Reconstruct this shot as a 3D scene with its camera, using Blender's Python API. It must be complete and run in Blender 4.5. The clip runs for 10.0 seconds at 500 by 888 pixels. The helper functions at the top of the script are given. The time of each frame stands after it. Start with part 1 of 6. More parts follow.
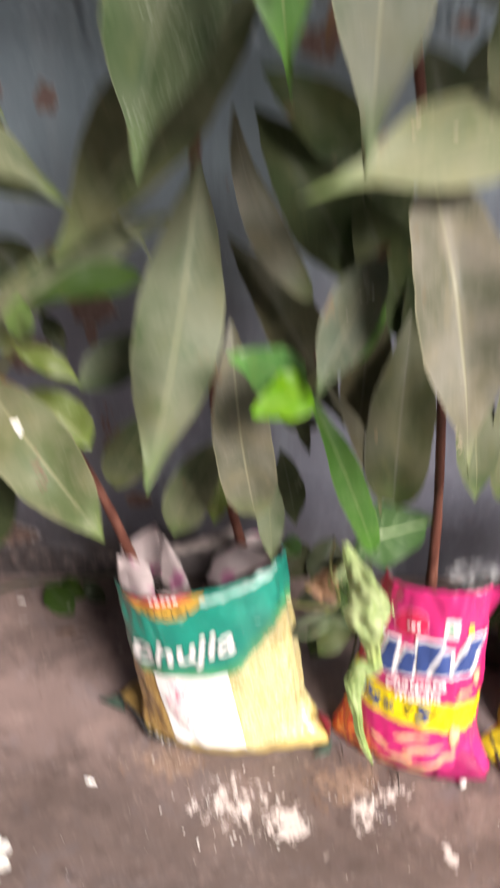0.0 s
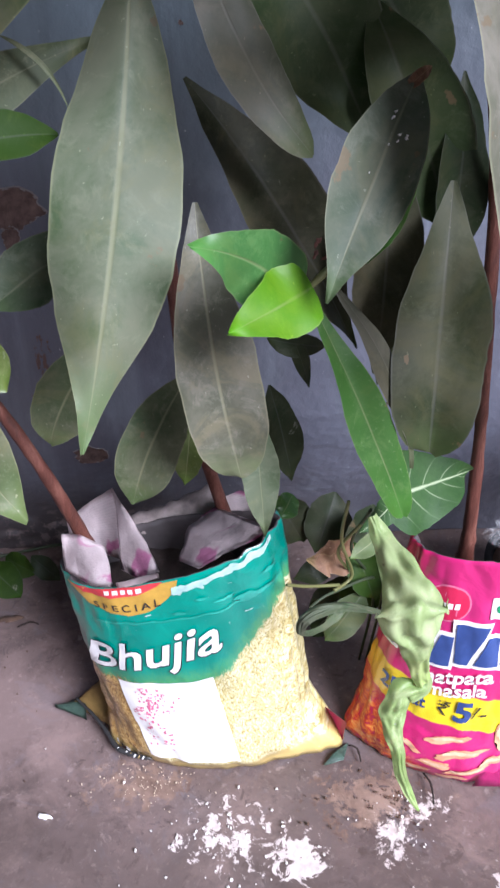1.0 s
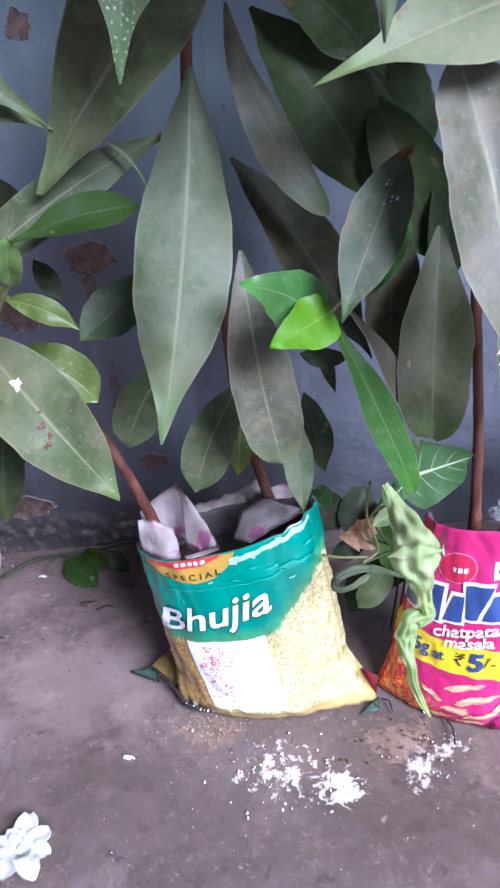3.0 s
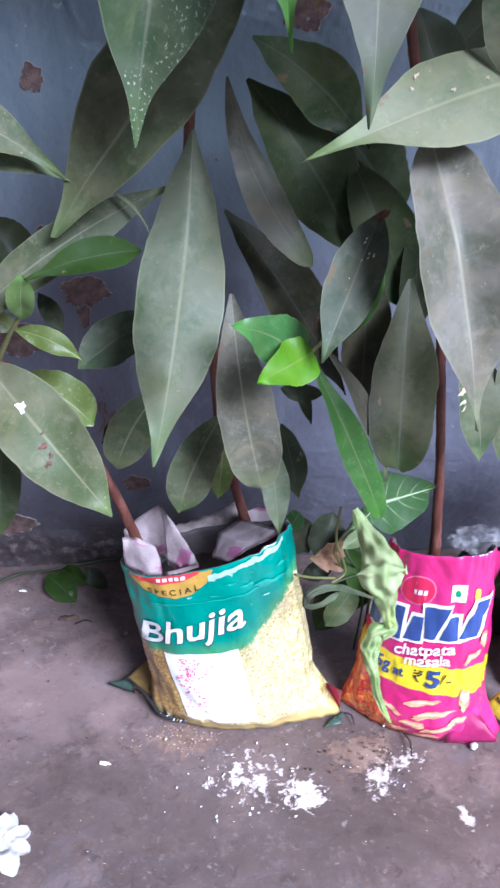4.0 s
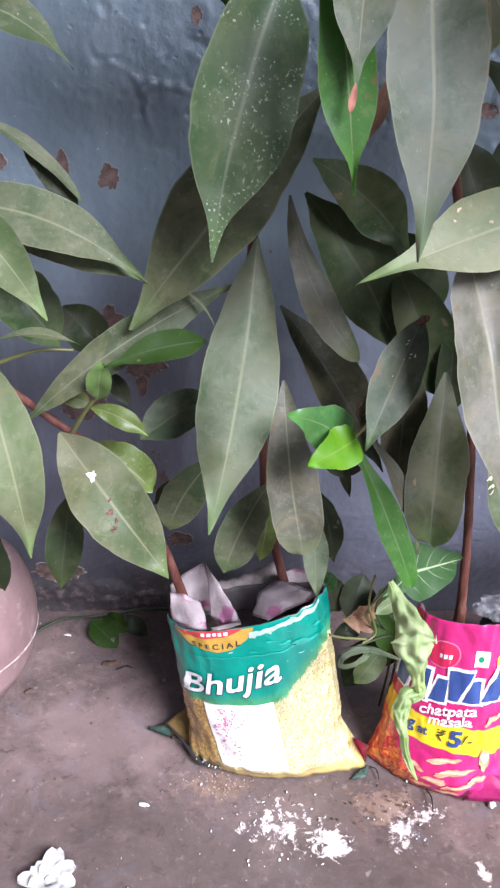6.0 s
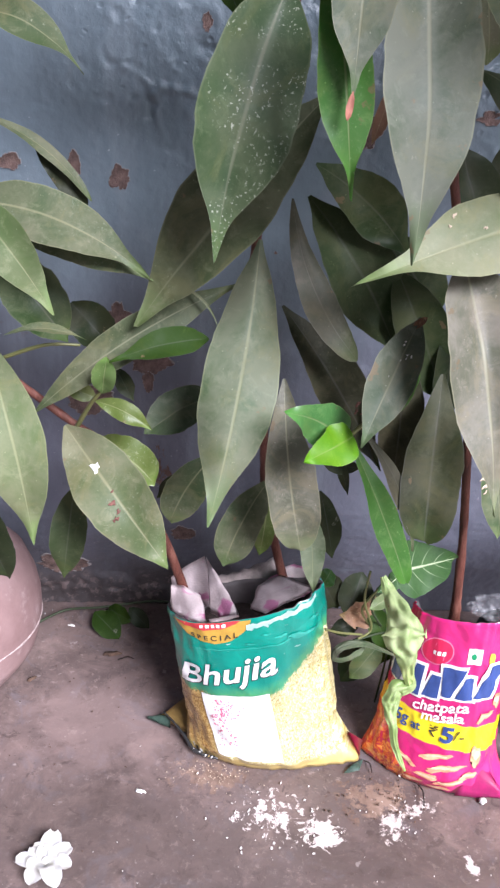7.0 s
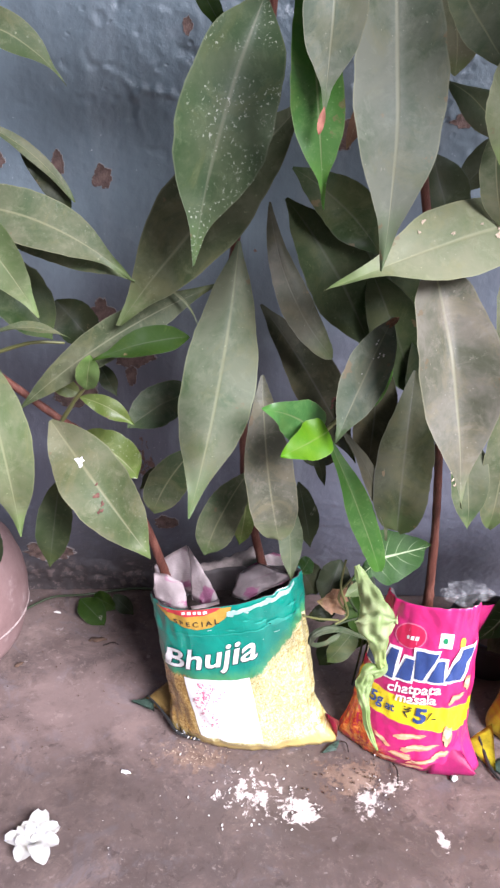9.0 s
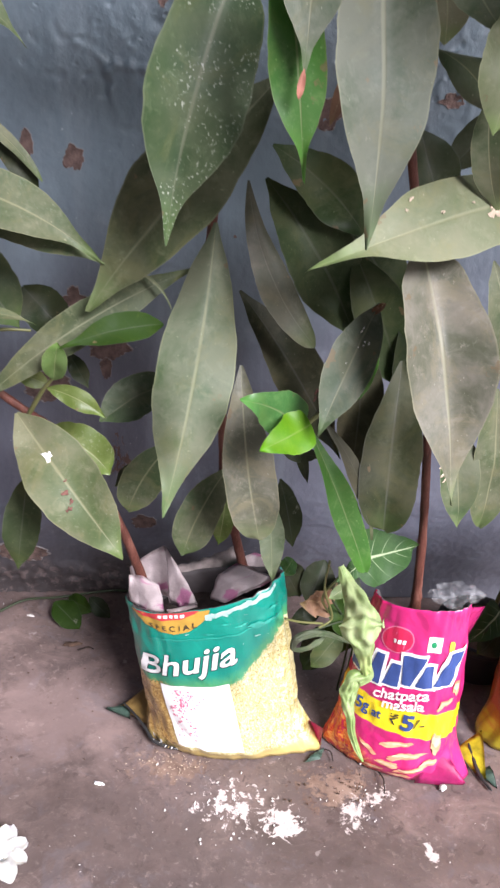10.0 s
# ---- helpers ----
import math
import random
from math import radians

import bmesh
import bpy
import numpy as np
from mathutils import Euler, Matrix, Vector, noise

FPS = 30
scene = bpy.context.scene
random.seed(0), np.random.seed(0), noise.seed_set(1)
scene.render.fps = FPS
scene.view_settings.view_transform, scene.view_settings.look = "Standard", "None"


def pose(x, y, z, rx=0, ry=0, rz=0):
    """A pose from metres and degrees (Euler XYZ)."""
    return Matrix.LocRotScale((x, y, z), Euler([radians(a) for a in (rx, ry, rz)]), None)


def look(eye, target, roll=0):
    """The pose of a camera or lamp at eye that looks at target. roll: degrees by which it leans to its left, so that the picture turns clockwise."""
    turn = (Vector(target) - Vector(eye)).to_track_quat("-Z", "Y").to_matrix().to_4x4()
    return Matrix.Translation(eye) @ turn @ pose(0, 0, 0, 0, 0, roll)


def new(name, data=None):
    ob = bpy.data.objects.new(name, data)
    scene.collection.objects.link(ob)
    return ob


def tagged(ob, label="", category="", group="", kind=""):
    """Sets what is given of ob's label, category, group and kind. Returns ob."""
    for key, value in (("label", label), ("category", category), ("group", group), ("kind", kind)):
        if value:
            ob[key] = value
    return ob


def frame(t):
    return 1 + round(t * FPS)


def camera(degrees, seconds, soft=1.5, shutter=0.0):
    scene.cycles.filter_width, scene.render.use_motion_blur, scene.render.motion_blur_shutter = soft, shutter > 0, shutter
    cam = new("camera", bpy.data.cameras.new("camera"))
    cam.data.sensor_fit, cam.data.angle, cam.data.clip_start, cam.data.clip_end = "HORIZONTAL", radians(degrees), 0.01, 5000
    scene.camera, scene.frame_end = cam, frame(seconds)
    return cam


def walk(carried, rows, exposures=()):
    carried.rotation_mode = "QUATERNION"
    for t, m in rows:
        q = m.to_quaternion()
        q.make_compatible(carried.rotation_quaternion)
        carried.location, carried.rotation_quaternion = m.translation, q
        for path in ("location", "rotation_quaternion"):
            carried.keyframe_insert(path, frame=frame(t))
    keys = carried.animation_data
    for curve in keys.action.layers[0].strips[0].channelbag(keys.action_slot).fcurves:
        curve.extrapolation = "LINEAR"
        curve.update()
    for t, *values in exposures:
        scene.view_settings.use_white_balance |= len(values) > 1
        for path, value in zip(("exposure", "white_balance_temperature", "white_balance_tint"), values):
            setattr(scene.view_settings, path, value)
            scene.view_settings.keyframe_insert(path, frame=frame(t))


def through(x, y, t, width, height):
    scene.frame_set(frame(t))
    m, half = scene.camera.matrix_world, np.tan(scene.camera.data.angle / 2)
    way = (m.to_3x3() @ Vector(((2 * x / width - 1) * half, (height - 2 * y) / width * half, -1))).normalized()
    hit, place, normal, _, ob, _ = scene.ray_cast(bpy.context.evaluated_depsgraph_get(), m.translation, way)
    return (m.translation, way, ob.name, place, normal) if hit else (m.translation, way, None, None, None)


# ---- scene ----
cam = camera(33.7, 10.0, soft=2.4, shutter=0.5)
PATH = [
    (0, (0.06, 0.112, 0.601), (0.139, 1.833, -0.414), 2.4),
    (0.1, (0.077, 0.144, 0.559), (0.132, 1.801, -0.559), 2),
    (0.2, (0.074, 0.18, 0.538), (0.162, 1.779, -0.661), 2.2),
    (0.3, (0.077, 0.196, 0.521), (0.167, 1.799, -0.672), 2),
    (0.4, (0.075, 0.215, 0.516), (0.174, 1.818, -0.676), 1.7),
    (0.5, (0.069, 0.232, 0.524), (0.2, 1.821, -0.684), 1.7),
    (1, (0.064, 0.252, 0.517), (0.201, 1.887, -0.626), 1),
    (1.5, (0.067, 0.244, 0.524), (0.179, 1.892, -0.603), -0.3),
    (2, (0.057, 0.221, 0.533), (0.156, 1.897, -0.554), -0.6),
    (2.2, (0.053, 0.21, 0.536), (0.125, 1.887, -0.552), -1.2),
    (3.3, (0.057, 0.126, 0.578), (0.099, 1.81, -0.501), -2.7),
    (3.5, (0.056, 0.118, 0.586), (0.103, 1.811, -0.478), -2.5),
    (4, (0.042, 0.104, 0.588), (0.172, 1.815, -0.439), 0.8),
    (4.5, (0.042, 0.091, 0.609), (0.175, 1.82, -0.388), 2.5),
    (5, (0.043, 0.091, 0.604), (0.197, 1.823, -0.383), 1.8),
    (5.5, (0.021, 0.08, 0.626), (0.152, 1.827, -0.34), 2.2),
    (5.7, (0.017, 0.075, 0.634), (0.116, 1.832, -0.317), 1.8),
    (7, (0.027, 0.051, 0.643), (0.08, 1.813, -0.302), 2.9),
    (7.5, (0.027, 0.052, 0.643), (0.079, 1.808, -0.314), 3),
    (8, (0.026, 0.045, 0.65), (0.081, 1.779, -0.345), 3.4),
    (8.5, (0.03, 0.033, 0.661), (0.094, 1.776, -0.319), 3.1),
    (9, (0.031, 0.034, 0.661), (0.12, 1.777, -0.315), 3.4),
    (9.5, (0.032, 0.04, 0.656), (0.135, 1.796, -0.296), 3.6),
    (10, (0.039, 0.062, 0.64), (0.16, 1.805, -0.333), 3.9),
]
walk(cam, [(t, look(eye, target, roll)) for t, eye, target, roll in PATH],
     exposures=[(0.0, 0.79, 6900, 16), (0.5, 0.65, 6080, 19), (1.0, 0.73, 5580, 20), (2.0, 0.79, 5230, 20), (3.5, 0.81, 5130, 20), (4.5, 0.86, 5130, 20),
                (5.5, 0.89, 5480, 19), (7.0, 0.95, 5850, 20), (9.0, 0.93, 5950, 20), (10.0, 0.91, 6100, 19)])

# ---- light: a bright, hazy sky over an open yard ----
SUN_FROM = Vector((0.58, -0.82, 0.87)).normalized()
world = bpy.data.worlds.new("sky")
scene.world = world
world.use_nodes = True
wt = world.node_tree
sky = wt.nodes.new("ShaderNodeTexSky")
sky.sky_type = 'NISHITA'
sky.sun_disc = False
sky.sun_elevation = math.asin(SUN_FROM.z)
sky.sun_rotation = math.atan2(SUN_FROM.x, SUN_FROM.y)
sky.air_density, sky.dust_density, sky.ozone_density = 1.0, 4.0, 1.0
wt.links.new(sky.outputs[0], wt.nodes["Background"].inputs[0])
wt.nodes["Background"].inputs[1].default_value = 0.023
sun = new("sun", bpy.data.lights.new("sun", 'SUN'))
sun.data.energy, sun.data.angle, sun.data.color = 5.0, radians(28), (1.0, 0.98, 0.96)
sun.matrix_world = look(SUN_FROM * 3, (0, 0, 0))


# ---- node helpers ----
def material(name, rough=0.6, metal=0.0):
    m = bpy.data.materials.new(name)
    m.use_nodes = True
    b = m.node_tree.nodes["Principled BSDF"]
    b.inputs["Roughness"].default_value = rough
    b.inputs["Metallic"].default_value = metal
    return m, m.node_tree, b


def node(nt, kind, **sets):
    n = nt.nodes.new("ShaderNode" + kind)
    for k, v in sets.items():
        n.inputs[k.replace("_", " ")].default_value = v
    return n


def coords(nt, kind="Object", scale=None):
    c = nt.nodes.new("ShaderNodeTexCoord").outputs[kind]
    if scale is None:
        return c
    m = nt.nodes.new("ShaderNodeMapping")
    m.inputs["Scale"].default_value = scale
    nt.links.new(c, m.inputs["Vector"])
    return m.outputs[0]


def noise_tex(nt, vec, scale, detail=5.0, rough=0.6, dist=0.0):
    n = nt.nodes.new("ShaderNodeTexNoise")
    n.inputs["Scale"].default_value = scale
    n.inputs["Detail"].default_value = detail
    n.inputs["Roughness"].default_value = rough
    n.inputs["Distortion"].default_value = dist
    if vec is not None:
        nt.links.new(vec, n.inputs["Vector"])
    return n.outputs[0]


def ramp(nt, fac, *stops):
    r = nt.nodes.new("ShaderNodeValToRGB")
    els = r.color_ramp.elements
    while len(els) < len(stops):
        els.new(0.5)
    for e, (p, c) in zip(els, stops):
        e.position = p
        e.color = (*c, 1) if len(c) == 3 else c
    nt.links.new(fac, r.inputs[0])
    return r.outputs[0]


def steps(nt, fac, lo, hi, a=0.0, b=1.0):
    r = nt.nodes.new("ShaderNodeMapRange")
    r.interpolation_type = 'SMOOTHSTEP'
    for i, v in zip((1, 2, 3, 4), (lo, hi, a, b)):
        r.inputs[i].default_value = v
    nt.links.new(fac, r.inputs[0])
    return r.outputs[0]


def mix(nt, fac, a, b, how='MIX'):
    m = nt.nodes.new("ShaderNodeMix")
    m.data_type, m.blend_type = 'RGBA', how
    for i, v in ((0, fac), (6, a), (7, b)):
        if isinstance(v, bpy.types.NodeSocket):
            nt.links.new(v, m.inputs[i])
        elif i == 0:
            m.inputs[0].default_value = v
        else:
            m.inputs[i].default_value = (*v, 1)
    return m.outputs[2]


def calc(nt, op, a, b=0.0, c=0.0):
    m = nt.nodes.new("ShaderNodeMath")
    m.operation = op
    for i, v in enumerate((a, b, c)):
        if isinstance(v, bpy.types.NodeSocket):
            nt.links.new(v, m.inputs[i])
        else:
            m.inputs[i].default_value = v
    return m.outputs[0]


def bump(nt, bsdf, height, strength=0.3, dist=0.002):
    b = nt.nodes.new("ShaderNodeBump")
    b.inputs["Strength"].default_value = strength
    b.inputs["Distance"].default_value = dist
    nt.links.new(height, b.inputs["Height"])
    nt.links.new(b.outputs[0], bsdf.inputs["Normal"])
    return b


def put(nt, out, bsdf, name):
    nt.links.new(out, bsdf.inputs[name])


def split(nt, vec):
    s = nt.nodes.new("ShaderNodeSeparateXYZ")
    nt.links.new(vec, s.inputs[0])
    return s.outputs


def luck(nt):
    return nt.nodes.new("ShaderNodeObjectInfo").outputs["Random"]


# ---- materials ----
def plain(name, colour, rough=0.5, vary=0.15, scale=60.0, metal=0.0, coat=0.0, relief=0.15):
    """A surface of one colour with fine mottling and relief."""
    m, nt, b = material(name, rough, metal)
    n = noise_tex(nt, coords(nt), scale, 6)
    dark = tuple(c * (1 - vary) for c in colour)
    lite = tuple(min(1, c * (1 + vary)) for c in colour)
    put(nt, ramp(nt, n, (0.3, dark), (0.7, lite)), b, "Base Color")
    b.inputs["Coat Weight"].default_value = coat
    bump(nt, b, noise_tex(nt, coords(nt), scale * 6, 4), relief, 0.001)
    return m


def wall_paint():
    m, nt, b = material("blue_grey_wall_paint", 0.42)
    p = coords(nt)
    x, y, z = split(nt, p)
    big = noise_tex(nt, p, 3.5, 6, 0.6, 0.4)
    mid = noise_tex(nt, p, 22, 6, 0.65)
    fine = noise_tex(nt, p, 160, 4)
    # upper ramp lightened to paint in sky light; violet paint tone lower down
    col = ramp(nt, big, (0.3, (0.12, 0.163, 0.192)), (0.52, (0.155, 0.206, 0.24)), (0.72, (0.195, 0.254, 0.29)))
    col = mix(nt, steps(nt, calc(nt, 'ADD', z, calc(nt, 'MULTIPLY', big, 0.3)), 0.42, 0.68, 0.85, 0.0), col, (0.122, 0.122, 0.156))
    col = mix(nt, steps(nt, mid, 0.56, 0.75, 0.0, 0.35), col, (0.25, 0.29, 0.33))
    # streaks of old roller marks and rain
    drip = noise_tex(nt, coords(nt, "Object", (26, 1, 2.2)), 1.0, 5, 0.65, 0.2)
    col = mix(nt, steps(nt, drip, 0.5, 0.68, 0.0, 0.28), col, (0.26, 0.305, 0.34))
    col = mix(nt, steps(nt, drip, 0.34, 0.46, 0.3, 0.0), col, (0.095, 0.12, 0.14))
    # grime splashed up from the floor
    low = calc(nt, 'ADD', z, calc(nt, 'MULTIPLY', mid, 0.12))
    col = mix(nt, calc(nt, 'MULTIPLY', steps(nt, low, 0.08, 0.2, 0.92, 0.0), steps(nt, x, 0.1, 0.22, 1.0, 0.35)), col, (0.055, 0.045, 0.043))
    # worn spots down to the brown plaster
    spots = noise_tex(nt, p, 9, 7, 0.7, 0.6)
    wear = calc(nt, 'MULTIPLY', steps(nt, spots, 0.64, 0.67), calc(nt, 'MULTIPLY', steps(nt, z, 0.28, 0.4, 1.0, 0.0), steps(nt, x, 0.05, 0.12, 1.0, 0.0)))
    col = mix(nt, wear, col, (0.13, 0.078, 0.06))
    # crumbling plaster along the foot
    lump = calc(nt, 'MULTIPLY', steps(nt, noise_tex(nt, p, 110, 5, 0.7), 0.52, 0.6), steps(nt, calc(nt, 'ADD', z, calc(nt, 'MULTIPLY', mid, 0.05)), 0.055, 0.085, 1.0, 0.0))
    lump = calc(nt, 'MULTIPLY', lump, steps(nt, x, 0.02, 0.1, 1.0, 0.0))
    col = mix(nt, calc(nt, 'MULTIPLY', lump, 0.6), col, (0.22, 0.17, 0.16))
    pin = noise_tex(nt, p, 300, 2)
    col = mix(nt, steps(nt, pin, 0.74, 0.78, 0.0, 0.6), col, (0.5, 0.53, 0.56))
    put(nt, col, b, "Base Color")
    put(nt, steps(nt, mid, 0.3, 0.7, 0.34, 0.6), b, "Roughness")
    h = calc(nt, 'ADD', calc(nt, 'MULTIPLY', mid, 1.0), calc(nt, 'MULTIPLY', fine, 0.25))
    h = calc(nt, 'SUBTRACT', h, calc(nt, 'MULTIPLY', wear, 0.5))
    # paint blistered into small sharp pits and blebs, higher up
    rough = calc(nt, 'MULTIPLY', steps(nt, calc(nt, 'ADD', z, calc(nt, 'MULTIPLY', big, 0.1)), 0.57, 0.65), steps(nt, calc(nt, 'ADD', x, calc(nt, 'MULTIPLY', big, 0.12)), -0.09, 0.03))
    cells = nt.nodes.new("ShaderNodeTexVoronoi")
    cells.inputs["Scale"].default_value = 75
    nt.links.new(p, cells.inputs["Vector"])
    some = steps(nt, noise_tex(nt, p, 45, 2), 0.5, 0.56)
    pits = calc(nt, 'MULTIPLY', steps(nt, cells.outputs["Distance"], 0.12, 0.3, 1.0, 0.0), some)
    h = calc(nt, 'SUBTRACT', h, calc(nt, 'MULTIPLY', rough, calc(nt, 'MULTIPLY', pits, 1.1)))
    h = calc(nt, 'ADD', h, calc(nt, 'MULTIPLY', rough, calc(nt, 'MULTIPLY', noise_tex(nt, p, 95, 3, 0.5), 1.3)))
    bump(nt, b, h, 0.5, 0.004)
    return m


def blot(nt, x, y, cx, cy, rx, ry, edge, lo, hi):
    """1 inside a ragged blot round (cx, cy), 0 outside; edge: noise that frays it."""
    dx = calc(nt, 'MULTIPLY', calc(nt, 'SUBTRACT', x, cx), 1 / rx)
    dy = calc(nt, 'MULTIPLY', calc(nt, 'SUBTRACT', y, cy), 1 / ry)
    d = calc(nt, 'SQRT', calc(nt, 'ADD', calc(nt, 'MULTIPLY', dx, dx), calc(nt, 'MULTIPLY', dy, dy)))
    v = calc(nt, 'ADD', d, edge)
    return steps(nt, v, lo, hi, 1.0, 0.0)


def concrete():
    m, nt, b = material("worn_concrete", 0.55)
    p = coords(nt)
    x, y, z = split(nt, p)
    big = noise_tex(nt, p, 5, 6, 0.62, 0.5)
    mid = noise_tex(nt, p, 26, 7, 0.68, 0.3)
    fine = noise_tex(nt, p, 190, 5, 0.7)
    col = ramp(nt, big, (0.34, (0.07, 0.051, 0.045)), (0.48, (0.13, 0.1, 0.091)), (0.58, (0.185, 0.142, 0.13)), (0.68, (0.25, 0.19, 0.172)))
    col = mix(nt, steps(nt, mid, 0.35, 0.66, 0.55, 0.0), col, (0.12, 0.1, 0.097))
    col = mix(nt, steps(nt, noise_tex(nt, p, 11, 8, 0.72, 0.8), 0.5, 0.66, 0.0, 0.5), col, (0.3, 0.232, 0.208))
    col = mix(nt, steps(nt, fine, 0.55, 0.75, 0.0, 0.4), col, (0.36, 0.32, 0.3))
    col = mix(nt, steps(nt, noise_tex(nt, p, 140, 5, 0.75), 0.32, 0.45, 0.45, 0.0), col, (0.07, 0.058, 0.055))
    col = mix(nt, steps(nt, noise_tex(nt, p, 75, 3, 0.5), 0.7, 0.74, 0.0, 0.5), col, (0.42, 0.39, 0.37))
    murk = noise_tex(nt, p, 17, 8, 0.75, 1.2)
    col = mix(nt, steps(nt, murk, 0.52, 0.66, 0.0, 0.6), col, (0.075, 0.058, 0.052))
    col = mix(nt, steps(nt, noise_tex(nt, p, 42, 8, 0.78, 0.8), 0.58, 0.68, 0.0, 0.45), col, (0.3, 0.255, 0.235))
    col = mix(nt, steps(nt, noise_tex(nt, p, 58, 6, 0.72, 0.6), 0.36, 0.43, 0.6, 0.0), col, (0.06, 0.045, 0.04))
    col = mix(nt, steps(nt, noise_tex(nt, p, 90, 6, 0.7, 0.4), 0.6, 0.68, 0.0, 0.5), col, (0.34, 0.285, 0.26))
    col = mix(nt, steps(nt, noise_tex(nt, p, 20, 7, 0.7, 1.0), 0.53, 0.64, 0.0, 0.42), col, (0.16, 0.155, 0.175))
    # a paler swept patch and dark water stains
    drift = calc(nt, 'MULTIPLY', calc(nt, 'SUBTRACT', noise_tex(nt, p, 14, 7, 0.68, 0.8), 0.5), 3.2)
    col = mix(nt, calc(nt, 'MULTIPLY', blot(nt, x, y, -0.089, 0.661, 0.075, 0.085, drift, 0.4, 1.2), 0.45), col, (0.3, 0.232, 0.215))
    wet = calc(nt, 'MAXIMUM', blot(nt, x, y, 0.004, 0.516, 0.12, 0.05, drift, 0.3, 1.2), blot(nt, x, y, -0.120, 0.543, 0.1, 0.05, drift, 0.3, 1.2))
    wet = calc(nt, 'MAXIMUM', wet, blot(nt, x, y, 0.215, 0.497, 0.12, 0.04, drift, 0.3, 1.2))
    col = mix(nt, calc(nt, 'MULTIPLY', wet, 0.5), col, (0.085, 0.066, 0.058))
    # dried lime spilt in front of the bags
    fray = noise_tex(nt, p, 95, 6, 0.72, 0.4)
    e1 = calc(nt, 'MULTIPLY', calc(nt, 'SUBTRACT', fray, 0.5), 5.0)
    white = blot(nt, x, y, 0.078, 0.547, 0.052, 0.036, e1, 0.1, 0.3)
    solid = calc(nt, 'MULTIPLY', calc(nt, 'SUBTRACT', noise_tex(nt, p, 75, 7, 0.7, 0.6), 0.5), 4.6)
    white = calc(nt, 'MAXIMUM', white, blot(nt, x, y, 0.122, 0.53, 0.016, 0.017, solid, 0.7, 0.9))
    white = calc(nt, 'MAXIMUM', white, blot(nt, x, y, 0.211, 0.559, 0.02, 0.014, e1, 0.3, 0.6))
    white = calc(nt, 'MAXIMUM', white, blot(nt, x, y, 0.188, 0.543, 0.014, 0.022, e1, 0.45, 0.8))
    white = calc(nt, 'MAXIMUM', white, blot(nt, x, y, 0.25, 0.503, 0.008, 0.018, e1, 0.2, 0.5))
    # crumbs of damp soil
    soil = blot(nt, x, y, 0.024, 0.589, 0.035, 0.016, e1, 0.5, 1.0)
    soil = calc(nt, 'MAXIMUM', soil, blot(nt, x, y, 0.18, 0.566, 0.04, 0.022, e1, 0.5, 1.0))
    col = mix(nt, calc(nt, 'MULTIPLY', soil, 0.75), col, ramp(nt, mid, (0.4, (0.1, 0.06, 0.042)), (0.6, (0.34, 0.25, 0.19))))
    col = mix(nt, calc(nt, 'MULTIPLY', white, steps(nt, fine, 0.3, 0.6, 0.7, 1.0)), col, (0.66, 0.625, 0.6))
    col = mix(nt, 1.0, col, (0.97, 0.9, 0.88), 'MULTIPLY')
    put(nt, col, b, "Base Color")
    put(nt, steps(nt, mid, 0.3, 0.7, 0.42, 0.68), b, "Roughness")
    h = calc(nt, 'ADD', calc(nt, 'ADD', mid, calc(nt, 'MULTIPLY', fine, 0.3)), calc(nt, 'MULTIPLY', white, 0.35))
    bump(nt, b, h, 0.35, 0.003)
    return m


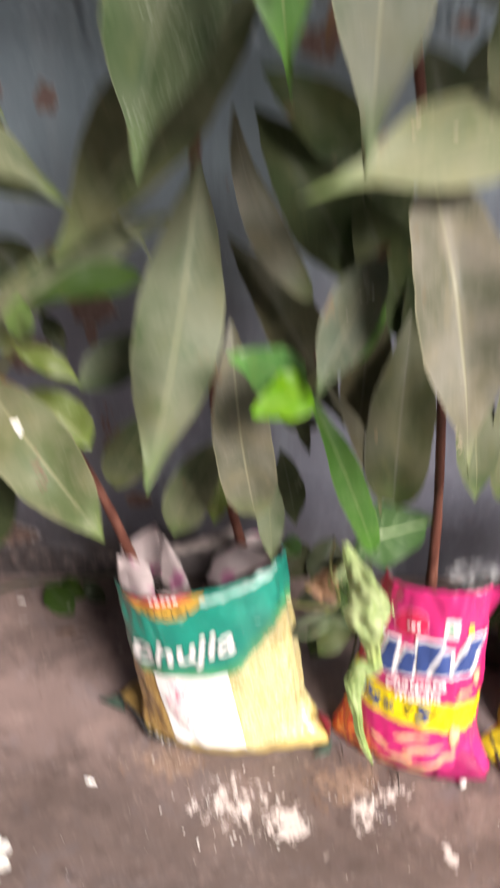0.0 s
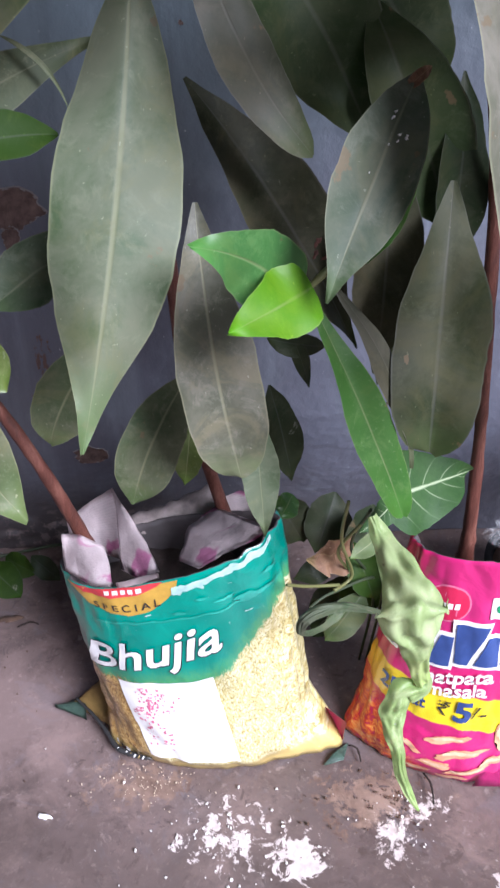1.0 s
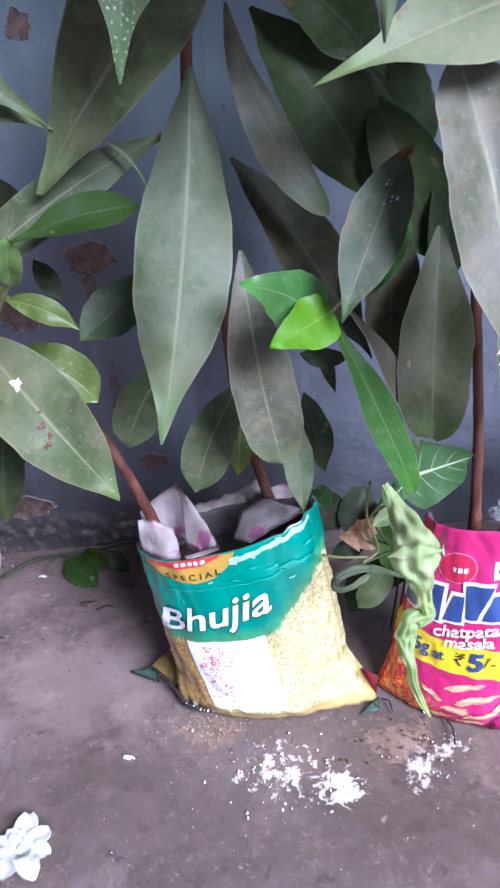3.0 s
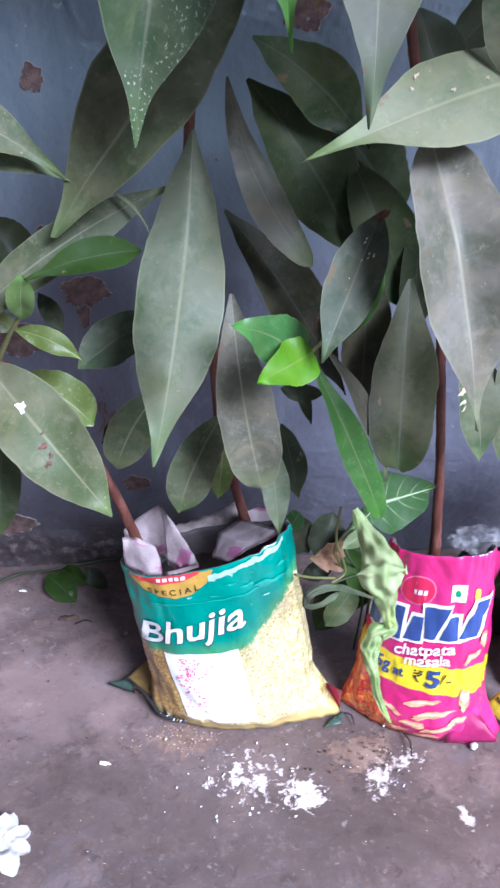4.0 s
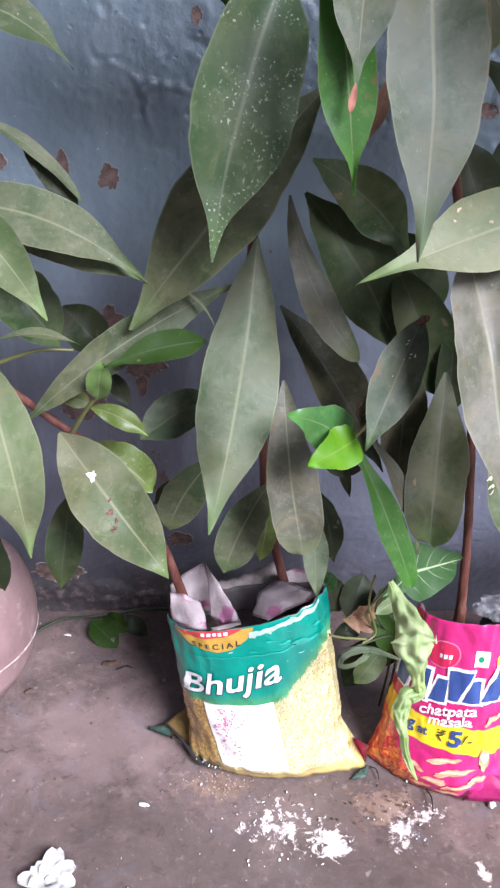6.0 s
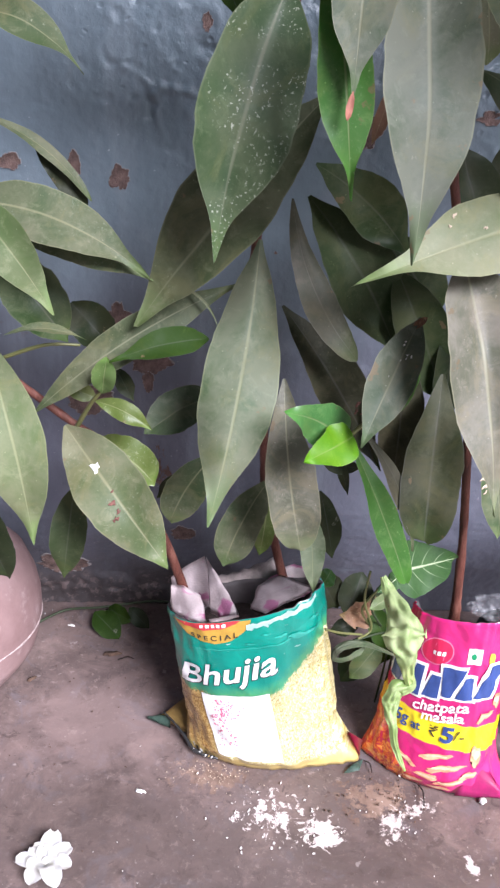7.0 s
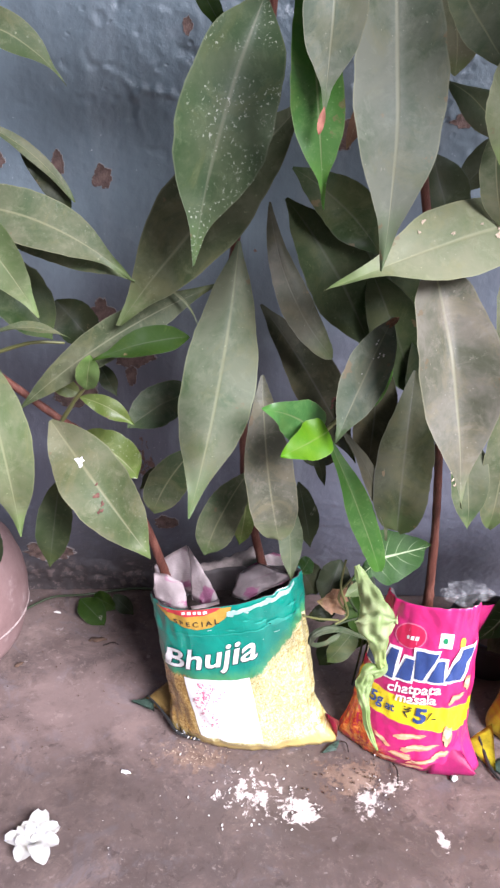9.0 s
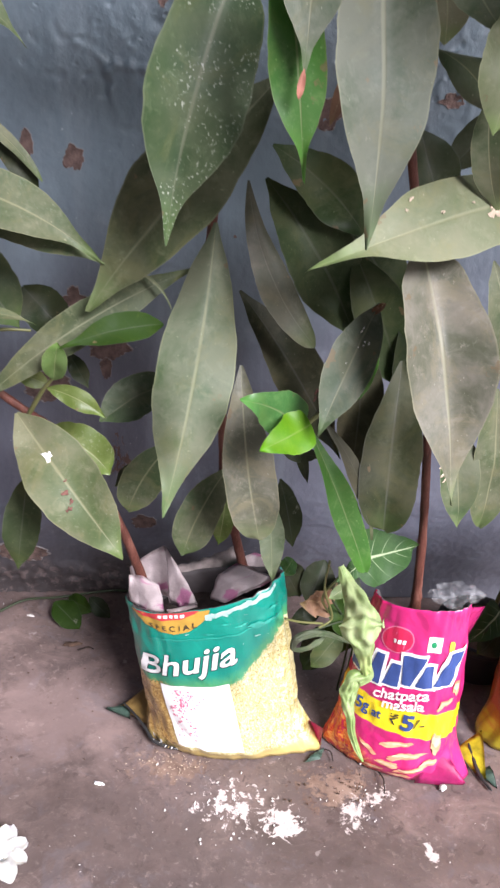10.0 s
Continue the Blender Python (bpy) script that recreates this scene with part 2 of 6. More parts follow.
def leaf_skin(name, green, dusty, dust=0.5, specks=0.0, rough=0.5, through=0.12):
    """Leaf with pale midrib and edge, faint side veins, a film of dust and white specks."""
    green, dusty = (tuple(c * k for c, k in zip(t, (1.03, 1.0, 0.92))) for t in (green, dusty))
    m, nt, b = material(name, rough)
    uv = coords(nt, "UV")
    u, v, _ = split(nt, uv)
    p = coords(nt)
    off = nt.nodes.new("ShaderNodeVectorMath")
    off.operation = 'ADD'
    nt.links.new(p, off.inputs[0])
    r = luck(nt)
    comb = nt.nodes.new("ShaderNodeCombineXYZ")
    for i in range(3):
        nt.links.new(calc(nt, 'MULTIPLY', r, 7.0 + i), comb.inputs[i])
    nt.links.new(comb.outputs[0], off.inputs[1])
    q = off.outputs[0]
    au = calc(nt, 'ABSOLUTE', u)
    film = noise_tex(nt, q, 26, 7, 0.68, 0.3)
    tone = calc(nt, 'ADD', film, calc(nt, 'MULTIPLY', calc(nt, 'SUBTRACT', r, 0.5), 0.16))
    col = mix(nt, steps(nt, tone, 0.62 - 0.5 * dust, 0.98 - 0.5 * dust, 0.0, min(0.92, 0.25 + dust)), green, dusty)
    # side veins
    wave = calc(nt, 'SINE', calc(nt, 'MULTIPLY', calc(nt, 'SUBTRACT', v, calc(nt, 'MULTIPLY', au, 0.1)), 120.0))
    vein = calc(nt, 'MULTIPLY', steps(nt, wave, 0.72, 1.0, 0.0, 0.035), steps(nt, au, 0.0, 0.9, 1.0, 0.2))
    pale = tuple(0.5 * d + 0.5 * min(c, 2.2 * max(dusty)) for d, c in zip(dusty, (0.36, 0.37, 0.19)))
    col = mix(nt, vein, col, pale)
    # the drip tip is washed clean, pale green
    tip = tuple(0.5 * g + 0.5 * d for g, d in zip(green, dusty))
    col = mix(nt, calc(nt, 'MULTIPLY', steps(nt, calc(nt, 'ADD', v, calc(nt, 'MULTIPLY', calc(nt, 'SUBTRACT', film, 0.5), 0.3)), 0.78, 0.97), 0.8), col, (tip[0] * 1.1, tip[1] * 1.4, tip[2] * 0.85))
    thin = calc(nt, 'MULTIPLY', au, steps(nt, v, 0.0, 0.9, 0.75, 1.0))
    rib = calc(nt, 'MULTIPLY', steps(nt, thin, 0.008, 0.06, 1.0, 0.0), steps(nt, v, 0.7, 1.0, 0.34 if max(dusty) < 0.12 else 0.6, 0.25))
    col = mix(nt, rib, col, pale)
    # dust gathers along the rib and in cloudy patches
    cloud = noise_tex(nt, q, 11, 5, 0.6, 0.8)
    col = mix(nt, calc(nt, 'MULTIPLY', steps(nt, cloud, 0.46, 0.66), 0.45 * dust), col, (dusty[0] * 1.3 + 0.006, dusty[1] * 1.16, dusty[2] * 1.18))
    col = mix(nt, steps(nt, au, 0.95, 0.985, 0.0, 0.42), col, pale)
    # blotches and small scars
    scar = noise_tex(nt, q, 48, 6, 0.75, 0.8)
    col = mix(nt, steps(nt, scar, 0.66, 0.72, 0.0, 0.45), col, (0.33, 0.31, 0.25))
    dark = noise_tex(nt, q, 14, 4, 0.6)
    col = mix(nt, steps(nt, dark, 0.5, 0.72, 0.0, 0.45), col, tuple(g * 0.7 for g in green))
    grime = noise_tex(nt, q, 75, 7, 0.75, 0.5)
    col = mix(nt, steps(nt, grime, 0.5, 0.66, 0.0, 0.42), col, tuple(d * 1.3 for d in dusty))
    # olive-brown ageing in broad patches, brown nibbled spots towards the edge
    age = noise_tex(nt, q, 19, 6, 0.7, 1.2)
    col = mix(nt, steps(nt, age, 0.5, 0.64, 0.0, 0.42), col, (dusty[0] * 1.06, dusty[1] * 0.98, dusty[2] * 0.72))
    bite = calc(nt, 'ADD', noise_tex(nt, q, 62, 4, 0.6), calc(nt, 'MULTIPLY', au, 0.1))
    col = mix(nt, steps(nt, bite, 0.74, 0.78, 0.0, 0.6), col, (0.17, 0.115, 0.06))
    b.inputs["Specular IOR Level"].default_value = 0.22 if max(dusty) < 0.1 else 0.4
    fleck = noise_tex(nt, q, 520, 1, 0.4)
    col = mix(nt, calc(nt, 'MULTIPLY', steps(nt, fleck, 0.75, 0.8), 0.38), col, tuple(min(0.5, d * 2.4) for d in dusty))
    if specks:
        drops = noise_tex(nt, q, 520, 2, 0.5, 0.2)
        where = steps(nt, calc(nt, 'ADD', noise_tex(nt, q, 30, 3), calc(nt, 'MULTIPLY', v, 0.12)), 0.5, 0.62)
        col = mix(nt, calc(nt, 'MULTIPLY', calc(nt, 'MULTIPLY', steps(nt, drops, 0.6, 0.7), where), specks), col, (0.42, 0.45, 0.36))
    put(nt, col, b, "Base Color")
    put(nt, steps(nt, film, 0.3, 0.7, rough - 0.1, rough + 0.16), b, "Roughness")
    h = calc(nt, 'ADD', calc(nt, 'MULTIPLY', wave, -0.01), calc(nt, 'ADD', calc(nt, 'MULTIPLY', rib, -0.35), calc(nt, 'MULTIPLY', film, 0.35)))
    bump(nt, b, h, 0.3, 0.0025)
    tr = nt.nodes.new("ShaderNodeBsdfTranslucent")
    nt.links.new(col, tr.inputs[0])
    mx = nt.nodes.new("ShaderNodeMixShader")
    mx.inputs[0].default_value = through
    nt.links.new(b.outputs[0], mx.inputs[1])
    nt.links.new(tr.outputs[0], mx.inputs[2])
    nt.links.new(mx.outputs[0], nt.nodes["Material Output"].inputs[0])
    return m


def bark():
    m, nt, b = material("red_brown_bark", 0.6)
    p = coords(nt, "Object", (1, 1, 0.25))
    n = noise_tex(nt, p, 90, 7, 0.7)
    col = ramp(nt, n, (0.3, (0.045, 0.015, 0.01)), (0.5, (0.115, 0.037, 0.024)), (0.72, (0.22, 0.095, 0.066)))
    put(nt, col, b, "Base Color")
    bump(nt, b, n, 0.7, 0.003)
    return m


def creases(nt):
    """Sharp fold lines of crumpled film."""
    v = nt.nodes.new("ShaderNodeTexVoronoi")
    v.feature = 'DISTANCE_TO_EDGE'
    v.inputs["Scale"].default_value = 26
    w = nt.nodes.new("ShaderNodeVectorMath")
    w.operation = 'ADD'
    n = nt.nodes.new("ShaderNodeTexNoise")
    n.inputs["Scale"].default_value = 18
    c = coords(nt)
    nt.links.new(c, n.inputs["Vector"])
    sc = nt.nodes.new("ShaderNodeVectorMath")
    sc.operation = 'SCALE'
    sc.inputs[3].default_value = 0.05
    nt.links.new(n.outputs[1], sc.inputs[0])
    nt.links.new(c, w.inputs[0])
    nt.links.new(sc.outputs[0], w.inputs[1])
    nt.links.new(w.outputs[0], v.inputs["Vector"])
    return steps(nt, v.outputs[0], 0.0, 0.25, 0.0, 1.0)


def noodle_wrap():
    """Printed film: teal above a ragged slanted edge, golden noodles below."""
    m, nt, b = material("teal_and_gold_printed_film", 0.28)
    u, v, _ = split(nt, coords(nt, "UV"))
    p = coords(nt)
    st = coords(nt, "UV", (9, 12, 1))
    strands = noise_tex(nt, st, 1.9, 4, 0.6, 3.2)
    gold = ramp(nt, strands, (0.31, (0.3, 0.21, 0.05)), (0.4, (0.5, 0.41, 0.14)), (0.48, (0.6, 0.53, 0.25)), (0.64, (0.78, 0.73, 0.48)))
    gold = mix(nt, steps(nt, noise_tex(nt, st, 7.5, 3, 0.6, 0.8), 0.57, 0.63, 0.0, 0.8), gold, (0.22, 0.16, 0.03))
    left = steps(nt, u, -0.62, -0.4, 1.0, 0.0)
    brown = ramp(nt, strands, (0.34, (0.2, 0.09, 0.02)), (0.48, (0.5, 0.29, 0.07)), (0.66, (0.72, 0.54, 0.22)))
    gold = mix(nt, left, gold, brown)
    gold = mix(nt, steps(nt, v, 0.05, 0.085, 1.0, 0.0), gold, (0.56, 0.42, 0.14))
    rag = calc(nt, 'MULTIPLY', calc(nt, 'SUBTRACT', noise_tex(nt, st, 3.0, 4, 0.7, 1.0), 0.5), 0.1)
    slope = steps(nt, u, 0.12, 1.15, 0.0, 0.27)
    edge = calc(nt, 'ADD', calc(nt, 'ADD', 0.52, slope), rag)
    up = calc(nt, 'SUBTRACT', v, edge)
    glow = mix(nt, steps(nt, up, 0.0, 0.1), (0.09, 0.33, 0.12), (0.0, 0.27, 0.195))
    teal = mix(nt, steps(nt, noise_tex(nt, p, 30, 3), 0.35, 0.7), glow, (0.0, 0.19, 0.15), 'MIX')
    teal = mix(nt, 0.5, teal, glow)
    col = mix(nt, steps(nt, up, -0.012, 0.012), gold, teal)
    worn = steps(nt, noise_tex(nt, coords(nt, "UV", (2, 9, 1)), 7, 6, 0.7, 1.2), 0.67, 0.71, 0.0, 0.45)
    col = mix(nt, worn, col, (0.62, 0.66, 0.62))
    put(nt, col, b, "Base Color")
    n = calc(nt, 'ADD', noise_tex(nt, p, 42, 4, 0.5, 1.0), calc(nt, 'MULTIPLY', creases(nt), 0.5))
    bump(nt, b, n, 0.28, 0.005)
    b.inputs["Coat Weight"].default_value = 0.6
    return m


def stick_wrap():
    """Printed film: magenta, a yellow band, orange towards the lower corner."""
    m, nt, b = material("magenta_printed_film", 0.3)
    u, v, _ = split(nt, coords(nt, "UV"))
    p = coords(nt)
    warp = calc(nt, 'MULTIPLY', calc(nt, 'SUBTRACT', noise_tex(nt, p, 28, 2), 0.5), 0.03)
    pink = ramp(nt, noise_tex(nt, p, 16, 4), (0.3, (0.5, 0.012, 0.125)), (0.7, (0.64, 0.035, 0.2)))
    side = steps(nt, u, -0.95, -0.55, 1.0, 0.0)
    pink = mix(nt, calc(nt, 'MULTIPLY', side, 0.6), pink, (0.5, 0.012, 0.03))
    d = calc(nt, 'ADD', calc(nt, 'SUBTRACT', v, calc(nt, 'MULTIPLY', calc(nt, 'ADD', u, 0.2), -0.025)), warp)
    band = calc(nt, 'MULTIPLY', steps(nt, d, 0.29, 0.298), steps(nt, d, 0.445, 0.455, 1.0, 0.0))
    yel = mix(nt, side, (0.88, 0.68, 0.01), (0.86, 0.5, 0.01))
    col = mix(nt, band, pink, yel)
    fire = noise_tex(nt, coords(nt, "UV", (3, 6, 1)), 3.4, 4, 0.6, 2.0)
    low = calc(nt, 'MULTIPLY', steps(nt, calc(nt, 'ADD', v, calc(nt, 'MULTIPLY', u, 0.34)), -0.08, 0.06, 1.0, 0.0), steps(nt, fire, 0.34, 0.46))
    col = mix(nt, low, col, ramp(nt, fire, (0.36, (0.4, 0.015, 0.02)), (0.47, (0.66, 0.09, 0.015)), (0.58, (0.8, 0.27, 0.04)), (0.72, (0.88, 0.55, 0.2))))
    scuff = steps(nt, noise_tex(nt, p, 55, 6, 0.75, 1.5), 0.7, 0.74, 0.0, 0.5)
    col = mix(nt, scuff, col, (0.85, 0.55, 0.62))
    put(nt, col, b, "Base Color")
    bump(nt, b, calc(nt, 'ADD', noise_tex(nt, p, 38, 4, 0.5, 1.0), calc(nt, 'MULTIPLY', creases(nt), 0.5)), 0.3, 0.005)
    b.inputs["Coat Weight"].default_value = 0.5
    return m


def third_wrap():
    m, nt, b = material("orange_and_yellow_printed_film", 0.3)
    u, v, _ = split(nt, coords(nt, "UV"))
    n = noise_tex(nt, coords(nt, "UV", (4, 9, 1)), 2.2, 5, 0.7, 1.2)
    col = ramp(nt, calc(nt, 'ADD', v, calc(nt, 'MULTIPLY', calc(nt, 'SUBTRACT', n, 0.5), 0.25)),
               (0.05, (0.5, 0.42, 0.02)), (0.16, (0.42, 0.09, 0.015)), (0.34, (0.3, 0.07, 0.02)), (0.42, (0.8, 0.34, 0.01)), (0.8, (0.86, 0.55, 0.02)))
    put(nt, col, b, "Base Color")
    bump(nt, b, noise_tex(nt, coords(nt), 38, 4, 0.5, 1.0), 0.35, 0.004)
    return m


def newsprint():
    m, nt, b = material("old_newsprint", 0.85)
    p = coords(nt)
    u, v, _ = split(nt, coords(nt, "UV"))
    lines = steps(nt, calc(nt, 'SINE', calc(nt, 'MULTIPLY', v, 150.0)), 0.1, 0.5)
    words = steps(nt, noise_tex(nt, coords(nt, "UV", (60, 24, 1)), 1.0, 2), 0.45, 0.52)
    col = ramp(nt, noise_tex(nt, p, 35, 5), (0.3, (0.56, 0.47, 0.46)), (0.7, (0.78, 0.68, 0.68)))
    col = mix(nt, calc(nt, 'MULTIPLY', calc(nt, 'MULTIPLY', lines, words), 0.16), col, (0.16, 0.15, 0.16))
    pinks = steps(nt, noise_tex(nt, p, 42, 3, 0.5, 0.6), 0.56, 0.63)
    col = mix(nt, calc(nt, 'MULTIPLY', pinks, 0.7), col, (0.58, 0.1, 0.34))
    put(nt, col, b, "Base Color")
    bump(nt, b, noise_tex(nt, p, 55, 5, 0.6), 0.5, 0.004)
    return m


def clay():
    m, nt, b = material("terracotta", 0.75)
    p = coords(nt)
    n = noise_tex(nt, p, 14, 6, 0.65)
    col = ramp(nt, n, (0.3, (0.2, 0.12, 0.112)), (0.55, (0.28, 0.182, 0.172)), (0.75, (0.36, 0.26, 0.25)))
    col = mix(nt, steps(nt, noise_tex(nt, p, 60, 6, 0.7), 0.55, 0.75, 0.0, 0.5), col, (0.44, 0.35, 0.34))
    put(nt, col, b, "Base Color")
    bump(nt, b, noise_tex(nt, p, 120, 5), 0.4, 0.002)
    return m


def clear_film():
    m, nt, b = material("clear_plastic_film", 0.12)
    b.inputs["Base Color"].default_value = (0.85, 0.87, 0.88, 1)
    b.inputs["Transmission Weight"].default_value = 0.0
    bump(nt, b, noise_tex(nt, coords(nt), 120, 4), 0.6, 0.004)
    t = nt.nodes.new("ShaderNodeBsdfTransparent")
    mx = nt.nodes.new("ShaderNodeMixShader")
    put_fac = steps(nt, noise_tex(nt, coords(nt), 70, 5, 0.7, 1.0), 0.42, 0.72, 0.02, 0.2)
    nt.links.new(put_fac, mx.inputs[0])
    nt.links.new(t.outputs[0], mx.inputs[1])
    nt.links.new(b.outputs[0], mx.inputs[2])
    nt.links.new(mx.outputs[0], nt.nodes["Material Output"].inputs[0])
    return m


def arrow_skin():
    """Variegated arrowhead leaf: green with creamy midrib and branching veins."""
    m, nt, b = material("variegated_arrowhead_leaf", 0.6)
    b.inputs["Specular IOR Level"].default_value = 0.25
    u, v, _ = split(nt, coords(nt, "UV"))
    p = coords(nt)
    au = calc(nt, 'ABSOLUTE', u)
    n = noise_tex(nt, p, 60, 5, 0.7)
    col = ramp(nt, n, (0.3, (0.018, 0.052, 0.013)), (0.7, (0.04, 0.092, 0.024)))
    w = calc(nt, 'SINE', calc(nt, 'ADD', calc(nt, 'MULTIPLY', calc(nt, 'SUBTRACT', v, calc(nt, 'MULTIPLY', au, 0.22)), 34.0), calc(nt, 'MULTIPLY', n, 1.2)))
    vein = calc(nt, 'MULTIPLY', steps(nt, w, 0.94, 1.0), steps(nt, au, 0.3, 0.8, 0.8, 0.1))
    rib = steps(nt, calc(nt, 'ADD', au, calc(nt, 'MULTIPLY', calc(nt, 'SUBTRACT', n, 0.5), 0.1)), 0.02, 0.075, 1.0, 0.0)
    col = mix(nt, calc(nt, 'MAXIMUM', calc(nt, 'MULTIPLY', vein, 0.5), rib), col, (0.33, 0.4, 0.24))
    put(nt, col, b, "Base Color")
    bump(nt, b, calc(nt, 'SUBTRACT', n, rib), 0.35, 0.003)
    return m


WALL, FLOOR, BARK = wall_paint(), concrete(), bark()
DUSTY = leaf_skin("dusty_leaf", (0.046, 0.08, 0.03), (0.155, 0.163, 0.108), 0.58, 0.12, 0.62)
MUTED = leaf_skin("muted_grey_leaf", (0.034, 0.07, 0.027), (0.12, 0.137, 0.1), 0.62, 0.0, 0.58)
GREYED = leaf_skin("grey_dusty_leaf", (0.042, 0.084, 0.032), (0.147, 0.168, 0.118), 0.62, 0.0, 0.58)
ASHEN = leaf_skin("ash_grey_leaf", (0.046, 0.074, 0.042), (0.134, 0.149, 0.122), 0.66, 0.0, 0.6)
WHITENED = leaf_skin("pale_dusty_leaf", (0.085, 0.095, 0.065), (0.205, 0.198, 0.172), 0.66)
LIGHT = leaf_skin("pale_green_leaf", (0.075, 0.122, 0.042), (0.175, 0.2, 0.12), 0.56, 0.0, 0.62)
# lighter copy: sun on the upturned leaves is put into the colour
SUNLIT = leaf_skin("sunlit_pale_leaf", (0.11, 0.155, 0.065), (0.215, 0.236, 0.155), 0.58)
TAWNY = leaf_skin("yellowish_dusty_leaf", (0.062, 0.094, 0.034), (0.155, 0.16, 0.102), 0.6, 0.1, 0.62)
OLIVE = leaf_skin("olive_brown_leaf", (0.042, 0.062, 0.024), (0.125, 0.136, 0.086), 0.55, 0.0, 0.62)
YOUNG = leaf_skin("small_young_leaf", (0.1, 0.18, 0.05), (0.17, 0.24, 0.1), 0.3, 0.0, 0.5, 0.25)
MOSS = leaf_skin("deep_green_leaf", (0.017, 0.045, 0.003), (0.034, 0.06, 0.008), 0.3, 0.0, 0.65)
# darker copy: shade among the inner leaves is put into the colour
SHADY = leaf_skin("shaded_green_leaf", (0.024, 0.05, 0.015), (0.08, 0.098, 0.052), 0.5)
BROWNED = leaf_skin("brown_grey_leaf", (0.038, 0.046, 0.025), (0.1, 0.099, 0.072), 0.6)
# these two paint deeper shade into the leaf colour
DIM = leaf_skin("shaded_olive_leaf", (0.022, 0.034, 0.013), (0.068, 0.073, 0.047), 0.5)
DARK = leaf_skin("shaded_dark_leaf", (0.018, 0.032, 0.012), (0.05, 0.054, 0.034), 0.42)
SPECK = leaf_skin("speckled_leaf", (0.028, 0.064, 0.022), (0.092, 0.124, 0.072), 0.46, 0.8, 0.5)
GREEN = leaf_skin("green_leaf", (0.045, 0.145, 0.024), (0.1, 0.19, 0.06), 0.3, 0.06, 0.4, 0.34)
FRESH = leaf_skin("fresh_leaf", (0.1, 0.28, 0.004), (0.145, 0.33, 0.012), 0.2, 0.0, 0.55, 0.38)
FRESH2 = leaf_skin("young_leaf", (0.06, 0.19, 0.05), (0.12, 0.25, 0.09), 0.25, 0.0, 0.42, 0.32)
YELLOWED = leaf_skin("yellow_green_leaf", (0.085, 0.13, 0.025), (0.16, 0.195, 0.075), 0.4, 0.2, 0.42, 0.2)
PALE = leaf_skin("pale_curled_leaf", (0.25, 0.38, 0.13), (0.5, 0.59, 0.35), 0.5, 0.0, 0.42, 0.3)
UMBER = leaf_skin("brown_dusted_leaf", (0.026, 0.034, 0.014), (0.088, 0.084, 0.056), 0.55)
DEAD = leaf_skin("dead_leaf", (0.1, 0.05, 0.03), (0.26, 0.16, 0.11), 0.55, 0.0, 0.7)
ARROW = arrow_skin()
TWIG = plain("green_twig", (0.13, 0.135, 0.045), 0.5)
STALK = plain("dark_green_stalk", (0.03, 0.045, 0.018), 0.6)
DEADTIP = plain("dried_leaf_tip", (0.3, 0.12, 0.08), 0.7, 0.35)
BROWN = plain("bare_brown_plaster", (0.15, 0.1, 0.085), 0.85, 0.55, 110, relief=1.0)
CHIP_PALE = plain("chipped_pale_clay", (0.42, 0.33, 0.31), 0.8, 0.4, 160, relief=0.8)
CHIP = plain("broken_paint_edge", (0.25, 0.23, 0.225), 0.8, 0.2, 90, relief=0.6)
BLACK = plain("black_plastic", (0.01, 0.01, 0.01), 0.85, 0.3)
SOIL = plain("dark_soil", (0.03, 0.02, 0.016), 0.95, 0.5, 120, relief=1.0)
CLOD = plain("brown_clod", (0.1, 0.06, 0.04), 0.95, 0.4, 150, relief=0.8)
PETAL = plain("white_petal", (0.88, 0.87, 0.83), 0.6, 0.03, 90, relief=0.05)
PETAL.node_tree.nodes["Principled BSDF"].inputs["Subsurface Weight"].default_value = 0.35
PETAL.node_tree.nodes["Principled BSDF"].inputs["Subsurface Radius"].default_value = (0.004, 0.004, 0.003)
TAN = plain("dried_dropping", (0.56, 0.46, 0.34), 0.85, 0.3, 200, relief=0.6)
CRUMB = plain("white_crumb", (0.75, 0.72, 0.68), 0.8, 0.1, 200, relief=0.6)
ROLL = plain("grey_brown_paper", (0.27, 0.225, 0.21), 0.85, 0.5, 70, relief=0.5)
PAPER, CLAY, FILM = newsprint(), clay(), clear_film()
PINK_FILM = plain("pink_printed_film", (0.56, 0.03, 0.19), 0.3, 0.3, 40, coat=0.4)
SCAR = plain("brown_leaf_scar", (0.13, 0.055, 0.04), 0.8, 0.4, 200)
YELLOW_FILM = plain("yellow_printed_film", (0.7, 0.58, 0.03), 0.3, 0.5, 60, coat=0.4)
TEAL, MAGENTA, ORANGE = noodle_wrap(), stick_wrap(), third_wrap()
PRINT_WHITE = plain("white_print", (0.85, 0.84, 0.82), 0.3, 0.04)
PRINT_DARK = plain("dark_print", (0.03, 0.03, 0.03), 0.3, 0.1)
PRINT_BLUE = plain("blue_print", (0.04, 0.075, 0.235), 0.3, 0.25, 40)
PRINT_GOLD = plain("gold_print", (0.5, 0.3, 0.05), 0.3, 0.3, 50)
PRINT_RED = plain("red_print", (0.6, 0.05, 0.06), 0.3, 0.15)
OVAL_RED = plain("deep_red_print", (0.54, 0.02, 0.075), 0.3, 0.15)
PRINT_PINK = plain("smudged_pink_print", (0.66, 0.16, 0.27), 0.35, 0.2)
PRINT_GREEN = plain("green_print", (0.02, 0.3, 0.12), 0.3, 0.1)
PRINT_YELLOW = plain("yellow_print", (0.85, 0.62, 0.05), 0.3, 0.1)
STICK = plain("printed_snack_stick", (0.78, 0.36, 0.2), 0.3, 0.4, 90)
